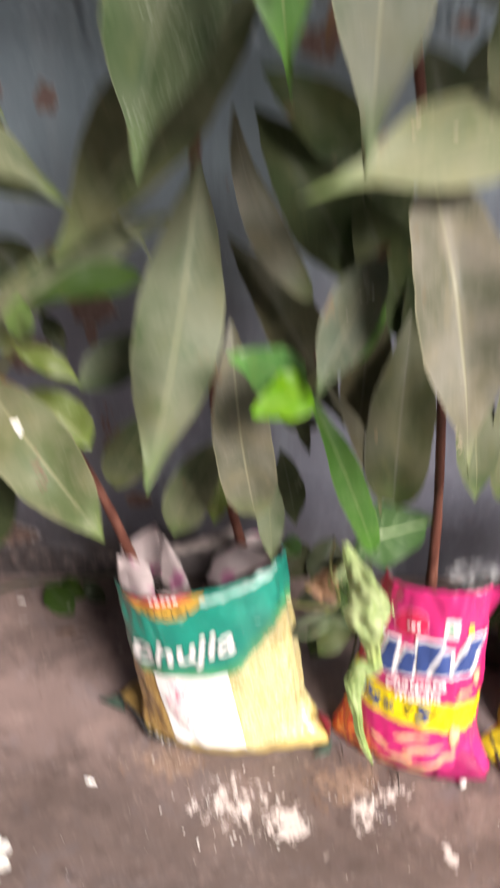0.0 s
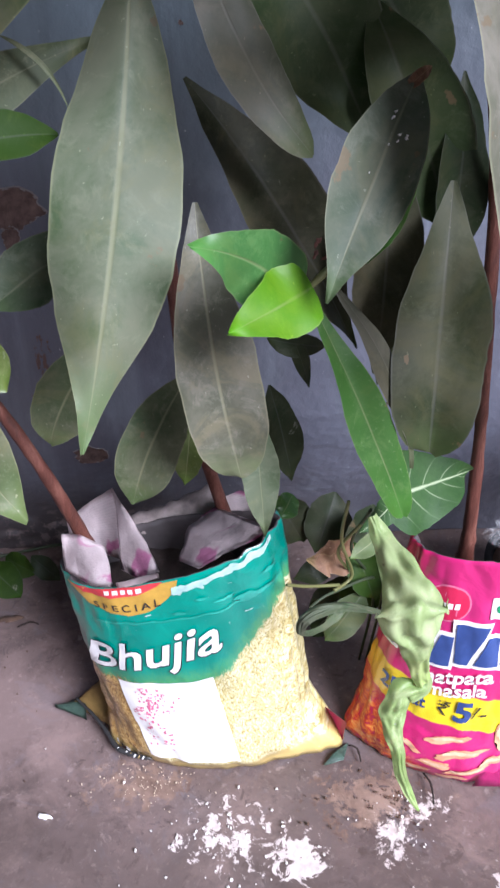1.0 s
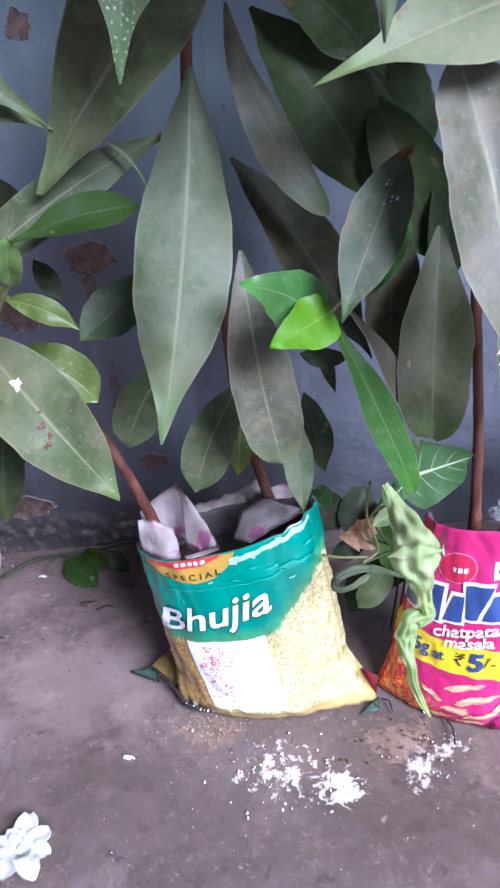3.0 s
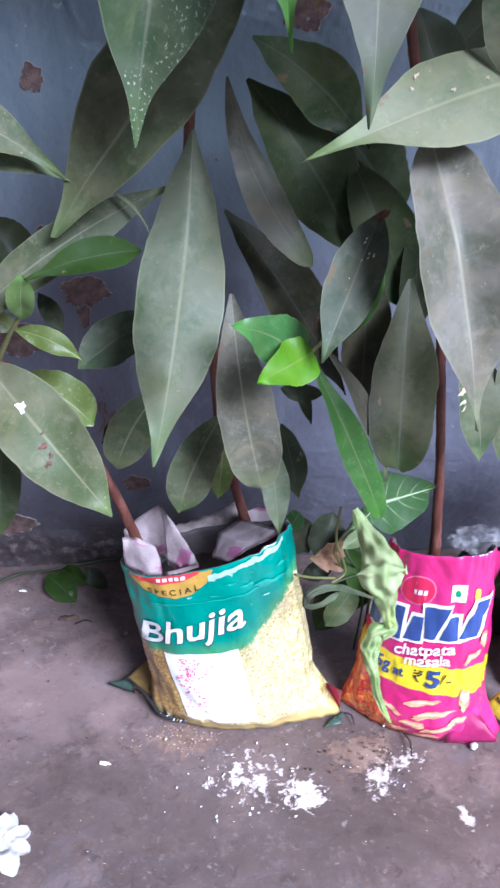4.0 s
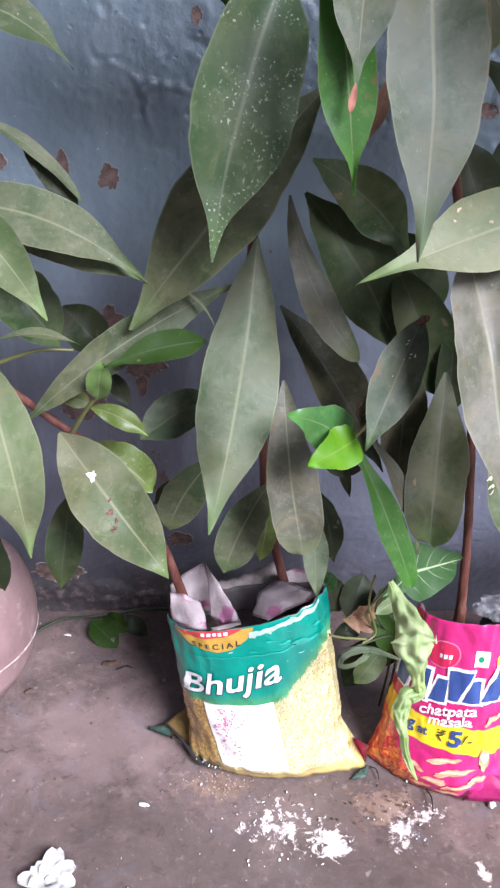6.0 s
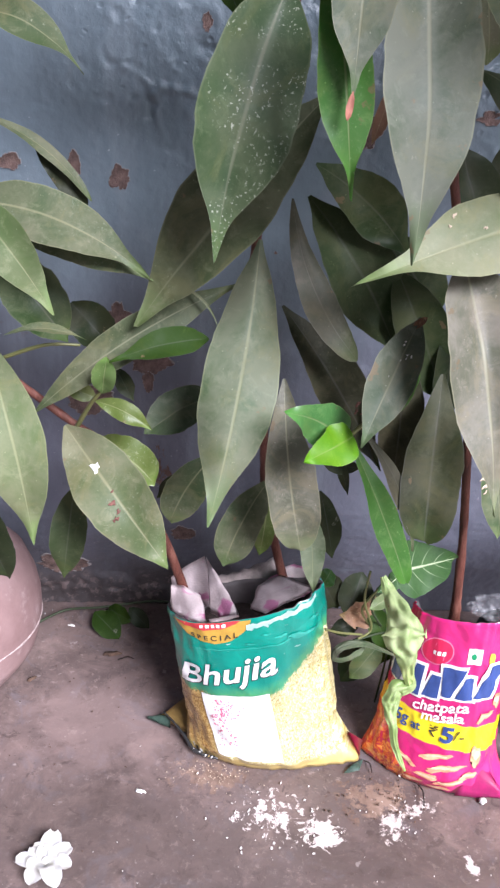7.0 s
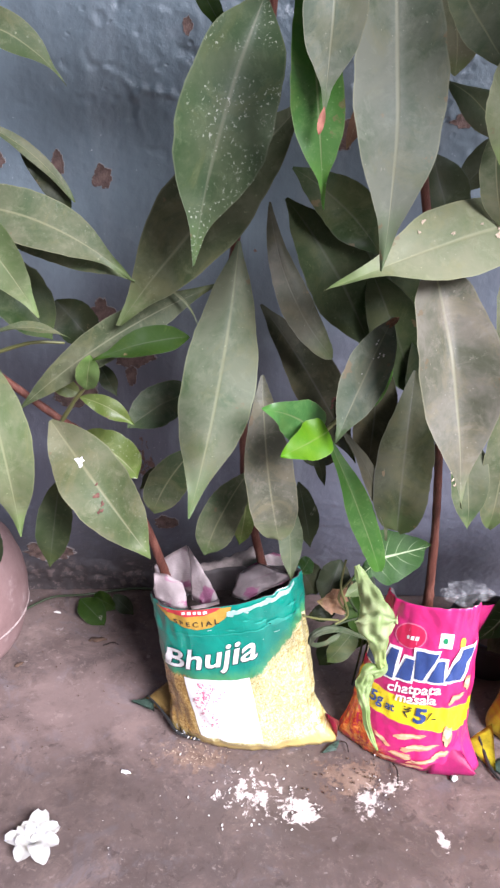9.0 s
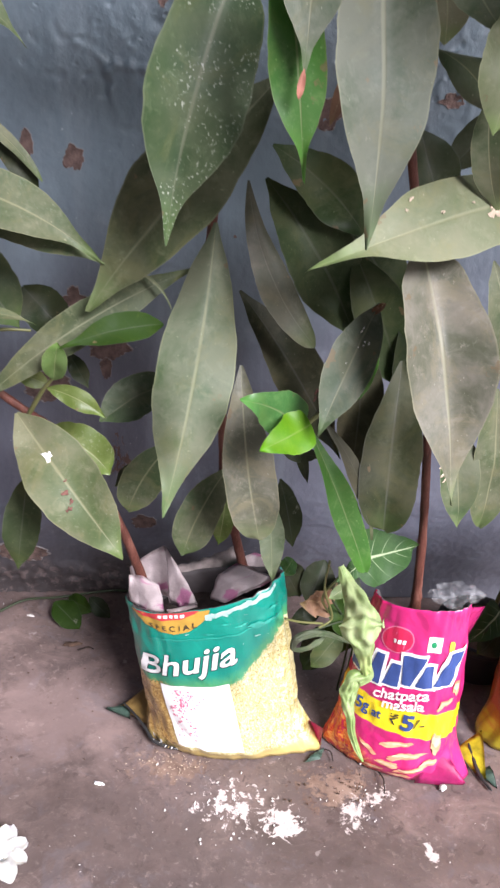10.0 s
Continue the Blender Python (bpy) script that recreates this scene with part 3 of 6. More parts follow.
STICK_PALE = plain("printed_snack_highlight", (0.86, 0.54, 0.34), 0.3, 0.35, 120)


# ---- building helpers ----
def part(name, bm, mat, parent=None, label="", smooth=True):
    """Links a bmesh as one mesh object under a thing or a part."""
    me = bpy.data.meshes.new(name)
    bm.to_mesh(me)
    bm.free()
    if smooth:
        me.shade_smooth()
    for mm in (mat if isinstance(mat, (list, tuple)) else [mat]):
        me.materials.append(mm)
    ob = new(name, me)
    if parent is not None:
        ob.parent = parent
    return tagged(ob, label)


def thing(name, at, label, category, group=""):
    ob = new(name)
    ob.empty_display_size = 0.02
    ob.location = at
    return tagged(ob, label, category, group)


def loose(name, bm, mat, at, label, category, group="", smooth=True):
    """A thing that is one mesh; its bmesh is in the world's metres, its origin goes to at."""
    bmesh.ops.translate(bm, verts=bm.verts, vec=-Vector(at))
    ob = part(name, bm, mat, None, label, smooth)
    ob.location = at
    return tagged(ob, "", category, group)


def rel(thing_ob, p):
    return Vector(p) - thing_ob.location


def bez(a, b, c, s):
    return a * (1 - s) ** 2 + b * 2 * s * (1 - s) + c * s ** 2


def ease(x):
    x = min(1.0, max(0.0, x))
    return x * x * (3 - 2 * x)


SHAPES = {
    "lance": ((0, 0.05), (0.06, 0.2), (0.15, 0.5), (0.27, 0.77), (0.4, 0.96), (0.52, 1.0), (0.6, 0.97), (0.68, 0.87), (0.77, 0.64), (0.86, 0.34), (0.91, 0.2), (0.95, 0.12), (1.0, 0.02)),
    "oval": ((0, 0.06), (0.05, 0.25), (0.15, 0.62), (0.32, 0.94), (0.48, 1.0), (0.62, 0.95), (0.75, 0.76), (0.86, 0.46), (0.93, 0.22), (1.0, 0.02)),
    "low": ((0, 0.04), (0.1, 0.4), (0.25, 0.75), (0.45, 0.97), (0.6, 1.0), (0.7, 0.87), (0.78, 0.6), (0.83, 0.34), (0.87, 0.18), (0.92, 0.09), (1.0, 0.02)),
    "high": ((0, 0.08), (0.05, 0.35), (0.14, 0.75), (0.28, 1.0), (0.45, 0.97), (0.6, 0.8), (0.76, 0.48), (0.88, 0.2), (0.95, 0.09), (1.0, 0.02)),
    "drip": ((0, 0.06), (0.06, 0.35), (0.18, 0.78), (0.3, 0.94), (0.44, 1.0), (0.56, 0.95), (0.67, 0.78), (0.76, 0.5), (0.83, 0.27), (0.87, 0.18), (0.93, 0.11), (1.0, 0.02)),
    "tail": ((0, 0.06), (0.06, 0.35), (0.18, 0.78), (0.3, 0.94), (0.44, 1.0), (0.56, 0.95), (0.66, 0.77), (0.74, 0.5), (0.8, 0.3), (0.85, 0.21), (0.91, 0.15), (0.96, 0.1), (1.0, 0.03)),
    "broad": ((0, 0.2), (0.08, 0.62), (0.19, 0.86), (0.3, 0.97), (0.43, 1.0), (0.53, 0.95), (0.62, 0.83), (0.7, 0.66), (0.77, 0.48), (0.84, 0.3), (0.89, 0.19), (0.95, 0.1), (1.0, 0.02)),
    "disc": ((0, 0.06), (0.015, 0.3), (0.05, 0.56), (0.12, 0.82), (0.24, 0.98), (0.36, 1.0), (0.5, 0.92), (0.64, 0.73), (0.77, 0.52), (0.87, 0.32), (0.94, 0.16), (1.0, 0.02)),
    "blunt": ((0, 0.06), (0.08, 0.3), (0.25, 0.75), (0.5, 1.0), (0.7, 0.96), (0.84, 0.72), (0.93, 0.4), (1.0, 0.06)),
    "stub": ((0, 0.06), (0.08, 0.24), (0.25, 0.6), (0.45, 0.92), (0.6, 1.0), (0.74, 0.97), (0.85, 0.84), (0.93, 0.62), (0.97, 0.42), (1.0, 0.1)),
    "arrow": ((0, 0.42), (0.05, 0.75), (0.14, 0.97), (0.25, 1.0), (0.45, 0.82), (0.7, 0.48), (0.88, 0.18), (1.0, 0.01)),
}


def profile(kind, s):
    """Share of the full width at s along the leaf, through smooth knots."""
    pts = SHAPES[kind]
    for i in range(len(pts) - 1):
        (a, wa), (b, wb) = pts[i], pts[i + 1]
        if s <= b:
            (z, wz), (c, wc) = pts[max(0, i - 1)], pts[min(len(pts) - 1, i + 2)]
            h, t = b - a, (s - a) / (b - a)
            m0 = (wb - wz) / (b - z) * h if i else wb - wa
            m1 = (wc - wa) / (c - a) * h if c > b else wb - wa
            return (1 + 2 * t) * (1 - t) ** 2 * wa + t * (1 - t) ** 2 * m0 + t * t * (3 - 2 * t) * wb + t * t * (t - 1) * m1
    return pts[-1][1]


leaf_count = [0]
LEAF_ROWS = 36


def leaf(plant, base, tip, width, skin, roll=0.0, sag=0.08, bend=0.0, fold=0.2, kind="lance", curl=0.0, twist=0.0, crumple=0.0, name="leaf", label=""):
    """A leaf from base to tip. roll turns its face about its length, sag arches it, bend bows it sideways,
    fold lifts its halves, curl bows its sides, twist turns the tip against the base."""
    leaf_count[0] += 1
    rng = random.Random(leaf_count[0])
    a, c = rel(plant, base), rel(plant, tip)
    d = c - a
    length = d.length
    axis = d.normalized()
    face = Vector((0.08, -0.86, 0.5))
    n = (face - axis * face.dot(axis)).normalized()
    n = Matrix.Rotation(radians(roll), 3, axis) @ n
    side = axis.cross(n).normalized()
    mid = (a + c) / 2 + n * (2 * sag * length) + side * (2 * bend * length)
    bm = bmesh.new()
    uvl = bm.loops.layers.uv.new("UVMap")
    rows, cols = LEAF_ROWS, 10
    ph, fr, amp = rng.uniform(0, 6.3), rng.uniform(7, 13), rng.uniform(0.02, 0.045) * width * 2
    grid, uvs = [], {}
    for i in range(rows + 1):
        s = i / rows
        if kind == "disc":
            s -= 0.1 * math.sin(2 * math.pi * s)
        p = bez(a, mid, c, s)
        t = (bez(a, mid, c, min(1, s + 0.01)) - bez(a, mid, c, max(0, s - 0.01))).normalized()
        sd = (side - t * side.dot(t)).normalized()
        sd = Matrix.Rotation(radians(twist * (s - 0.5)), 3, t) @ sd
        nn = sd.cross(t).normalized()
        if nn.dot(n) < 0 and abs(twist) < 90:
            nn = -nn
        w = 0.44 * width * profile(kind, s)
        row = []
        for j in range(cols + 1):
            u = -1 + 2 * j / cols
            lift = fold * abs(u) ** 1.3 * w - curl * u * u * w
            lift += amp * abs(u) ** 1.5 * math.sin(fr * s + ph + (1.7 if u > 0 else 0)) * ease(s * 4)
            lift += crumple * w * (noise.noise(Vector((u * 1.3 + ph, s * 6, ph))) + 0.5 * noise.noise(Vector((u * 3 + ph, s * 14, ph))))
            lift += 0.16 * w * noise.noise(Vector((u * 0.8 + ph, s * 3.2, 2 * ph)))
            edge = 1 + (0.055 * noise.noise(Vector((s * 5, 4 * ph, 9.0 if u > 0 else 2.0))) + 0.05 * noise.noise(Vector((s * 17, ph, 5.0 if u > 0 else 1.0)))) * abs(u)
            vtx = bm.verts.new(p + sd * (u * w * edge) + nn * lift)
            uvs[vtx] = (u, s)
            row.append(vtx)
        grid.append(row)
    for r0, r1 in zip(grid, grid[1:]):
        for j in range(cols):
            bm.faces.new((r0[j], r0[j + 1], r1[j + 1], r1[j]))
    for f in bm.faces:
        for lp in f.loops:
            lp[uvl].uv = uvs[lp.vert]
    # the rib stands proud on the far side and keeps the blade from being a bare sheet
    ob = part(name, bm, skin, plant, label)
    return ob


def rolled_leaf(plant, points, widths, skin, deep=0.05, slant=1.2, seed=2, turn=0, name="leaf", label=""):
    """A wilted leaf folded and rolled back along the points; deep is the depth of its folds against its width."""
    pts = [rel(plant, p) for p in points]
    path, wide = [], []
    for i in range(len(pts) - 1):
        p0, p1, p2, p3 = pts[max(0, i - 1)], pts[i], pts[i + 1], pts[min(len(pts) - 1, i + 2)]
        for j in range(7 if i < len(pts) - 2 else 8):
            s = j / 7
            path.append(0.5 * ((2 * p1) + (p2 - p0) * s + (2 * p0 - 5 * p1 + 4 * p2 - p3) * s * s + (3 * p1 - p0 - 3 * p2 + p3) * s ** 3))
            wide.append(widths[i] + (widths[i + 1] - widths[i]) * ease(s))
    bm = bmesh.new()
    uvl = bm.loops.layers.uv.new("UVMap")
    face = Vector((0.1, -0.86, 0.5))
    grid, uvs = [], {}
    for i, p in enumerate(path):
        t = (path[min(i + 1, len(path) - 1)] - path[max(i - 1, 0)]).normalized()
        n = Matrix.Rotation(radians(turn), 3, t) @ (face - t * face.dot(t)).normalized()
        sd = t.cross(n)
        s = i / (len(path) - 1)
        row = []
        for j in range(23):
            u = -1 + j / 11
            f = Vector((u * 1.4, s * 8, seed))
            # sharp folds run slantwise over the blade, the edges roll back
            z = 1.15 * u + slant * s + 0.5 * noise.noise(f) + 0.13 * seed
            ridge = 2 * abs(2 * (z - math.floor(z)) - 1) - 1
            lift = wide[i] * (deep * ridge * (1 - 0.4 * u * u) - 0.36 * u * u + 0.2 * noise.noise(f * 1.7))
            edge = 1 + 0.16 * noise.noise(Vector((s * 11, seed, 4.0 if u > 0 else 8.0))) * abs(u)
            v = bm.verts.new(p + sd * (0.5 * wide[i] * u * edge) + n * lift)
            uvs[v] = (0.14 + 0.38 * (u + 1), s)
            row.append(v)
        grid.append(row)
    for a, b in zip(grid, grid[1:]):
        for j in range(22):
            bm.faces.new((a[j], a[j + 1], b[j + 1], b[j]))
    for f in bm.faces:
        for lp in f.loops:
            lp[uvl].uv = uvs[lp.vert]
    return part(name, bm, skin, plant, label)


def dropping(leaf_ob, s, u, r, mat, seed, name="dropping", label=""):
    """A dried splash on a leaf, at s along it and u across it."""
    me = leaf_ob.data
    i, j = round(s * LEAF_ROWS), round((u + 1) * 5)
    v = me.vertices[i * 11 + j]
    n = v.normal.copy()
    if n.dot(Vector((0, -0.8, 0.6))) < 0:
        n = -n
    x = n.orthogonal().normalized()
    y = n.cross(x)
    bm = bmesh.new()
    ring = ragged(0, 0, r * 0.65, r * 0.45, seed, 14, 0.7)
    lo = [bm.verts.new(v.co + x * a + y * b + n * 0.0006) for a, b in ring]
    hi = [bm.verts.new(v.co + x * a * 0.8 + y * b * 0.8 + n * 0.0009) for a, b in ring]
    for k in range(len(lo)):
        m = (k + 1) % len(lo)
        bm.faces.new((lo[k], lo[m], hi[m], hi[k]))
    bm.faces.new(hi)
    return part(name, bm, mat, leaf_ob, label)


def tube(points, radii, sides=10, steps_each=8, knobs=0.0, seed=1):
    """A tapered round rod through the points."""
    rng = random.Random(seed)
    pts = [Vector(p) for p in points]
    path, rad = [], []
    for i in range(len(pts) - 1):
        p0, p1, p2, p3 = pts[max(0, i - 1)], pts[i], pts[i + 1], pts[min(len(pts) - 1, i + 2)]
        for k in range(steps_each):
            s = k / steps_each
            path.append(0.5 * ((2 * p1) + (p2 - p0) * s + (2 * p0 - 5 * p1 + 4 * p2 - p3) * s * s + (3 * p1 - p0 - 3 * p2 + p3) * s ** 3))
            rad.append(radii[i] + (radii[i + 1] - radii[i]) * s)
    path.append(pts[-1])
    rad.append(radii[-1])
    bm = bmesh.new()
    rings = []
    ref = Vector((0.3, 1, 0.2)).normalized()
    for i, p in enumerate(path):
        t = (path[min(i + 1, len(path) - 1)] - path[max(i - 1, 0)]).normalized()
        x = (ref - t * ref.dot(t)).normalized()
        y = t.cross(x)
        k = 1 + knobs * rng.uniform(-1, 1)
        rings.append([bm.verts.new(p + (x * math.cos(q) + y * math.sin(q)) * rad[i] * k * (1 + knobs * rng.uniform(-0.6, 0.6)))
                      for q in (2 * math.pi * j / sides for j in range(sides))])
    for a, b in zip(rings, rings[1:]):
        for j in range(sides):
            bm.faces.new((a[j], a[(j + 1) % sides], b[(j + 1) % sides], b[j]))
    bm.faces.new(rings[0][::-1])
    bm.faces.new(rings[-1])
    return bm


def stem(plant, points, radii, mat=None, name="stem", knobs=0.06, label="", seed=1):
    return part(name, tube([rel(plant, p) for p in points], radii, knobs=knobs, seed=seed), mat or BARK, plant, label)


def ragged(cx, cy, rx, ry, seed, n=26, rough=0.35):
    rng = random.Random(seed)
    k = [rng.uniform(0, 6.3) for _ in range(4)]
    out = []
    for i in range(n):
        q = 2 * math.pi * i / n
        r = 1 + rough * (0.45 * math.sin(2 * q + k[0]) + 0.35 * math.sin(3 * q + k[1]) + 0.3 * math.sin(5 * q + k[2]) + 0.25 * math.sin(9 * q + k[3]) + rng.uniform(-0.2, 0.2))
        out.append((cx + rx * r * math.cos(q), cy + ry * r * math.sin(q)))
    return out


# ---- wall and ground ----
WALL_Y = 0.797
EDGES = (((-0.076, 0.593), (-0.060, 0.587), (-0.052, 0.580), (-0.047, 0.571), (-0.044, 0.556), (-0.041, 0.545)), ((-0.047, 0.571), (-0.040, 0.578), (-0.028, 0.576), (-0.016, 0.574), (-0.005, 0.568)))


def wall_depth(x, z):
    """How far the plaster stands out of the wall's plane."""
    p = Vector((x, 0, z))
    d = 0.005 * noise.fractal(p * 5, 1.0, 2.0, 3)
    rough = ease((z - 0.5 + 0.25 * min(0, x + 0.04)) / 0.07) * ease((x + 0.15) / 0.12)
    d += rough * (0.0011 * ease((noise.noise(p * 95) - 0.05) / 0.3) + 0.0008 * noise.noise(p * 40))
    d -= rough * 0.0025 * ease((noise.noise(p * 75 + Vector((9, 0, 3))) - 0.35) / 0.12)
    # the broken edge of an older coat of paint
    for (ax, az), (bx, bz) in [pair for line in EDGES for pair in zip(line, line[1:])]:
        if abs(x - (ax + bx) / 2) < 0.04 and abs(z - (az + bz) / 2) < 0.04:
            k = max(0.0, min(1.0, ((x - ax) * (bx - ax) + (z - az) * (bz - az)) / ((bx - ax) ** 2 + (bz - az) ** 2)))
            g = math.hypot(x - ax - k * (bx - ax), z - az - k * (bz - az)) + 0.003 * noise.noise(p * 60)
            d += 0.0022 * math.exp(-(g / 0.0026) ** 2) * (0.8 + 0.7 * noise.noise(p * 90))
    d += 0.0009 * noise.noise(p * 40) + 0.0004 * noise.noise(p * 160)
    # a thin toe of mortar where the wall meets the floor
    foot = (1 - ease((z - 0.03 - 0.02 * noise.noise(p * 11)) / 0.02)) * ease((0.12 - x) / 0.1)
    d += foot * (0.004 + 0.003 * noise.noise(p * 45) + 0.002 * noise.noise(p * 110))
    # the wall is hollowed out towards the floor, where the plaster has worn away
    d -= 0.04 * (1 - ease(z / 0.17))
    return d


def build_wall():
    bm = bmesh.new()
    nx, nz = 500, 410
    x0, x1, z0, z1 = -0.42, 0.56, 0.0, 0.8
    grid = []
    for i in range(nx + 1):
        col = []
        for k in range(nz + 1):
            x, z = x0 + (x1 - x0) * i / nx, z0 + (z1 - z0) * k / nz
            col.append(bm.verts.new((x, WALL_Y - wall_depth(x, z), z)))
        grid.append(col)
    for a, b in zip(grid, grid[1:]):
        for k in range(nz):
            bm.faces.new((a[k], b[k], b[k + 1], a[k + 1]))
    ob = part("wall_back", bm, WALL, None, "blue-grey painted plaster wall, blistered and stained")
    tagged(ob, "", "wall", "", "structure")
    # the rest of the wall around it, and its thickness
    bm = bmesh.new()
    for lo, hi in (((-3.0, WALL_Y, 0), (x0, WALL_Y + 0.2, 2.4)), ((x1, WALL_Y, 0), (3.0, WALL_Y + 0.2, 2.4)),
                   ((x0, WALL_Y, z1), (x1, WALL_Y + 0.2, 2.4)), ((x0, WALL_Y + 0.06, 0), (x1, WALL_Y + 0.2, z1))):
        m = Matrix.Translation([(a + b) / 2 for a, b in zip(lo, hi)]) @ Matrix.Diagonal([b - a for a, b in zip(lo, hi)] + [1])
        bmesh.ops.create_cube(bm, size=1, matrix=m)
    tagged(part("wall_body", bm, WALL, None, "blue-grey painted plaster wall of a yard", False), "", "wall", "", "structure")
    return ob


wall = build_wall()


def build_floor():
    bm = bmesh.new()
    xs = [-40, -8, -2] + [-0.7 + 0.01 * i for i in range(171)] + [2.2, 8, 40]
    ys = [-40, -8, -2, -0.6] + [0.1 + 0.01 * i for i in range(86)] + [1.2, 3, 40]
    grid = []
    for x in xs:
        row = []
        for y in ys:
            z = 0.0
            if -0.7 <= x <= 1.0 and 0.1 <= y <= 0.95:
                z = 0.0025 * noise.fractal(Vector((x, y, 0)) * 7, 1.0, 2.0, 3)
                z -= 0.0015
            row.append(bm.verts.new((x, y, z)))
        grid.append(row)
    for a, b in zip(grid, grid[1:]):
        for k in range(len(ys) - 1):
            bm.faces.new((a[k], b[k], b[k + 1], a[k + 1]))
    return tagged(part("ground", bm, FLOOR, None, "worn grey-brown concrete floor with lime stains"), "", "floor", "", "structure")


ground = build_floor()


def wall_chip(name, x, z, rx, rz, seed, label):
    """A patch where paint has flaked off: a pale broken rim and brown plaster inside."""
    bm = bmesh.new()
    outer = []
    for i in range(44):
        q = 2 * math.pi * i / 44
        k = 0.9 + 0.38 * noise.fractal(Vector((1.1 * math.cos(q), 1.1 * math.sin(q), seed * 3.7)), 0.7, 2.0, 5)
        outer.append((rx * k * math.cos(q), rz * k * math.sin(q)))
    inner = [(px * 0.88, pz * 0.88) for px, pz in outer]
    def out(px, pz, d):
        return bm.verts.new((px, -wall_depth(x + px, z + pz) - d, pz))
    vo = [out(px, pz, -0.0004) for px, pz in outer]
    vm = [out(px * 0.95, pz * 0.95, 0.0011) for px, pz in outer]
    vi = [out(px, pz, 0.0005) for px, pz in inner]
    core = [out(px * 0.5, pz * 0.5, 0.0006) for px, pz in inner]
    hub = out(0, 0, 0.0007)
    n = len(vo)
    for i in range(n):
        k = (i + 1) % n
        bm.faces.new((vo[i], vo[k], vm[k], vm[i]))
        bm.faces.new((vm[i], vm[k], vi[k], vi[i])).material_index = 0 if (i * 7 + seed) % 11 < 3 else 1
    for i in range(n):
        k = (i + 1) % n
        bm.faces.new((vi[i], vi[k], core[k], core[i])).material_index = 1
        bm.faces.new((core[i], core[k], hub)).material_index = 1
    ob = part(name, bm, [CHIP, BROWN], wall, label)
    ob.location = (x, WALL_Y, z)
    return ob


wall_chip("flaked_patch", -0.075, 0.503, 0.0095, 0.0115, 4, "flaked paint patch")
wall_chip("flaked_patch", -0.115, 0.512, 0.007, 0.012, 5, "flaked paint patch")
wall_chip("flaked_patch", -0.002, 0.627, 0.0045, 0.009, 8, "flaked paint patch")
wall_chip("flaked_patch", -0.170, 0.511, 0.012, 0.008, 9, "flaked paint patch")
wall_chip("flaked_patch", -0.051, 0.329, 0.024, 0.014, 11, "flaked paint patch")
wall_chip("flaked_patch", -0.054, 0.310, 0.007, 0.013, 31, "flaked paint patch")
wall_chip("flaked_patch", -0.102, 0.365, 0.02, 0.014, 12, "flaked paint patch")
wall_chip("flaked_patch", -0.111, 0.287, 0.026, 0.016, 14, "flaked paint patch")
wall_chip("flaked_patch", -0.017, 0.127, 0.016, 0.012, 17, "flaked paint patch")
wall_chip("flaked_patch", -0.160, 0.064, 0.03, 0.018, 18, "flaked paint patch")
wall_chip("flaked_patch", 0.239, 0.564, 0.012, 0.006, 19, "flaked paint patch")
wall_chip("flaked_patch", 0.001, 0.570, 0.006, 0.005, 23, "flaked paint patch")
wall_chip("flaked_patch", -0.081, 0.374, 0.012, 0.016, 25, "flaked paint patch")
wall_chip("flaked_patch", 0.132, 0.548, 0.02, 0.014, 27, "flaked paint patch")
wall_chip("flaked_patch", 0.064, 0.442, 0.0018, 0.0018, 29, "flaked paint patch")


# unseen slab added overhead to keep sun and sky off the upper wall
shade_slab = bmesh.new()
bmesh.ops.create_cube(shade_slab, size=1, matrix=Matrix.Translation((0, 0.3, 1.68)) @ Matrix.Diagonal((6, 1.0, 0.1, 1)))
tagged(part("roof", shade_slab, CHIP, None, "unseen slab added over the wall for shade", False), "", "roof", "", "structure")

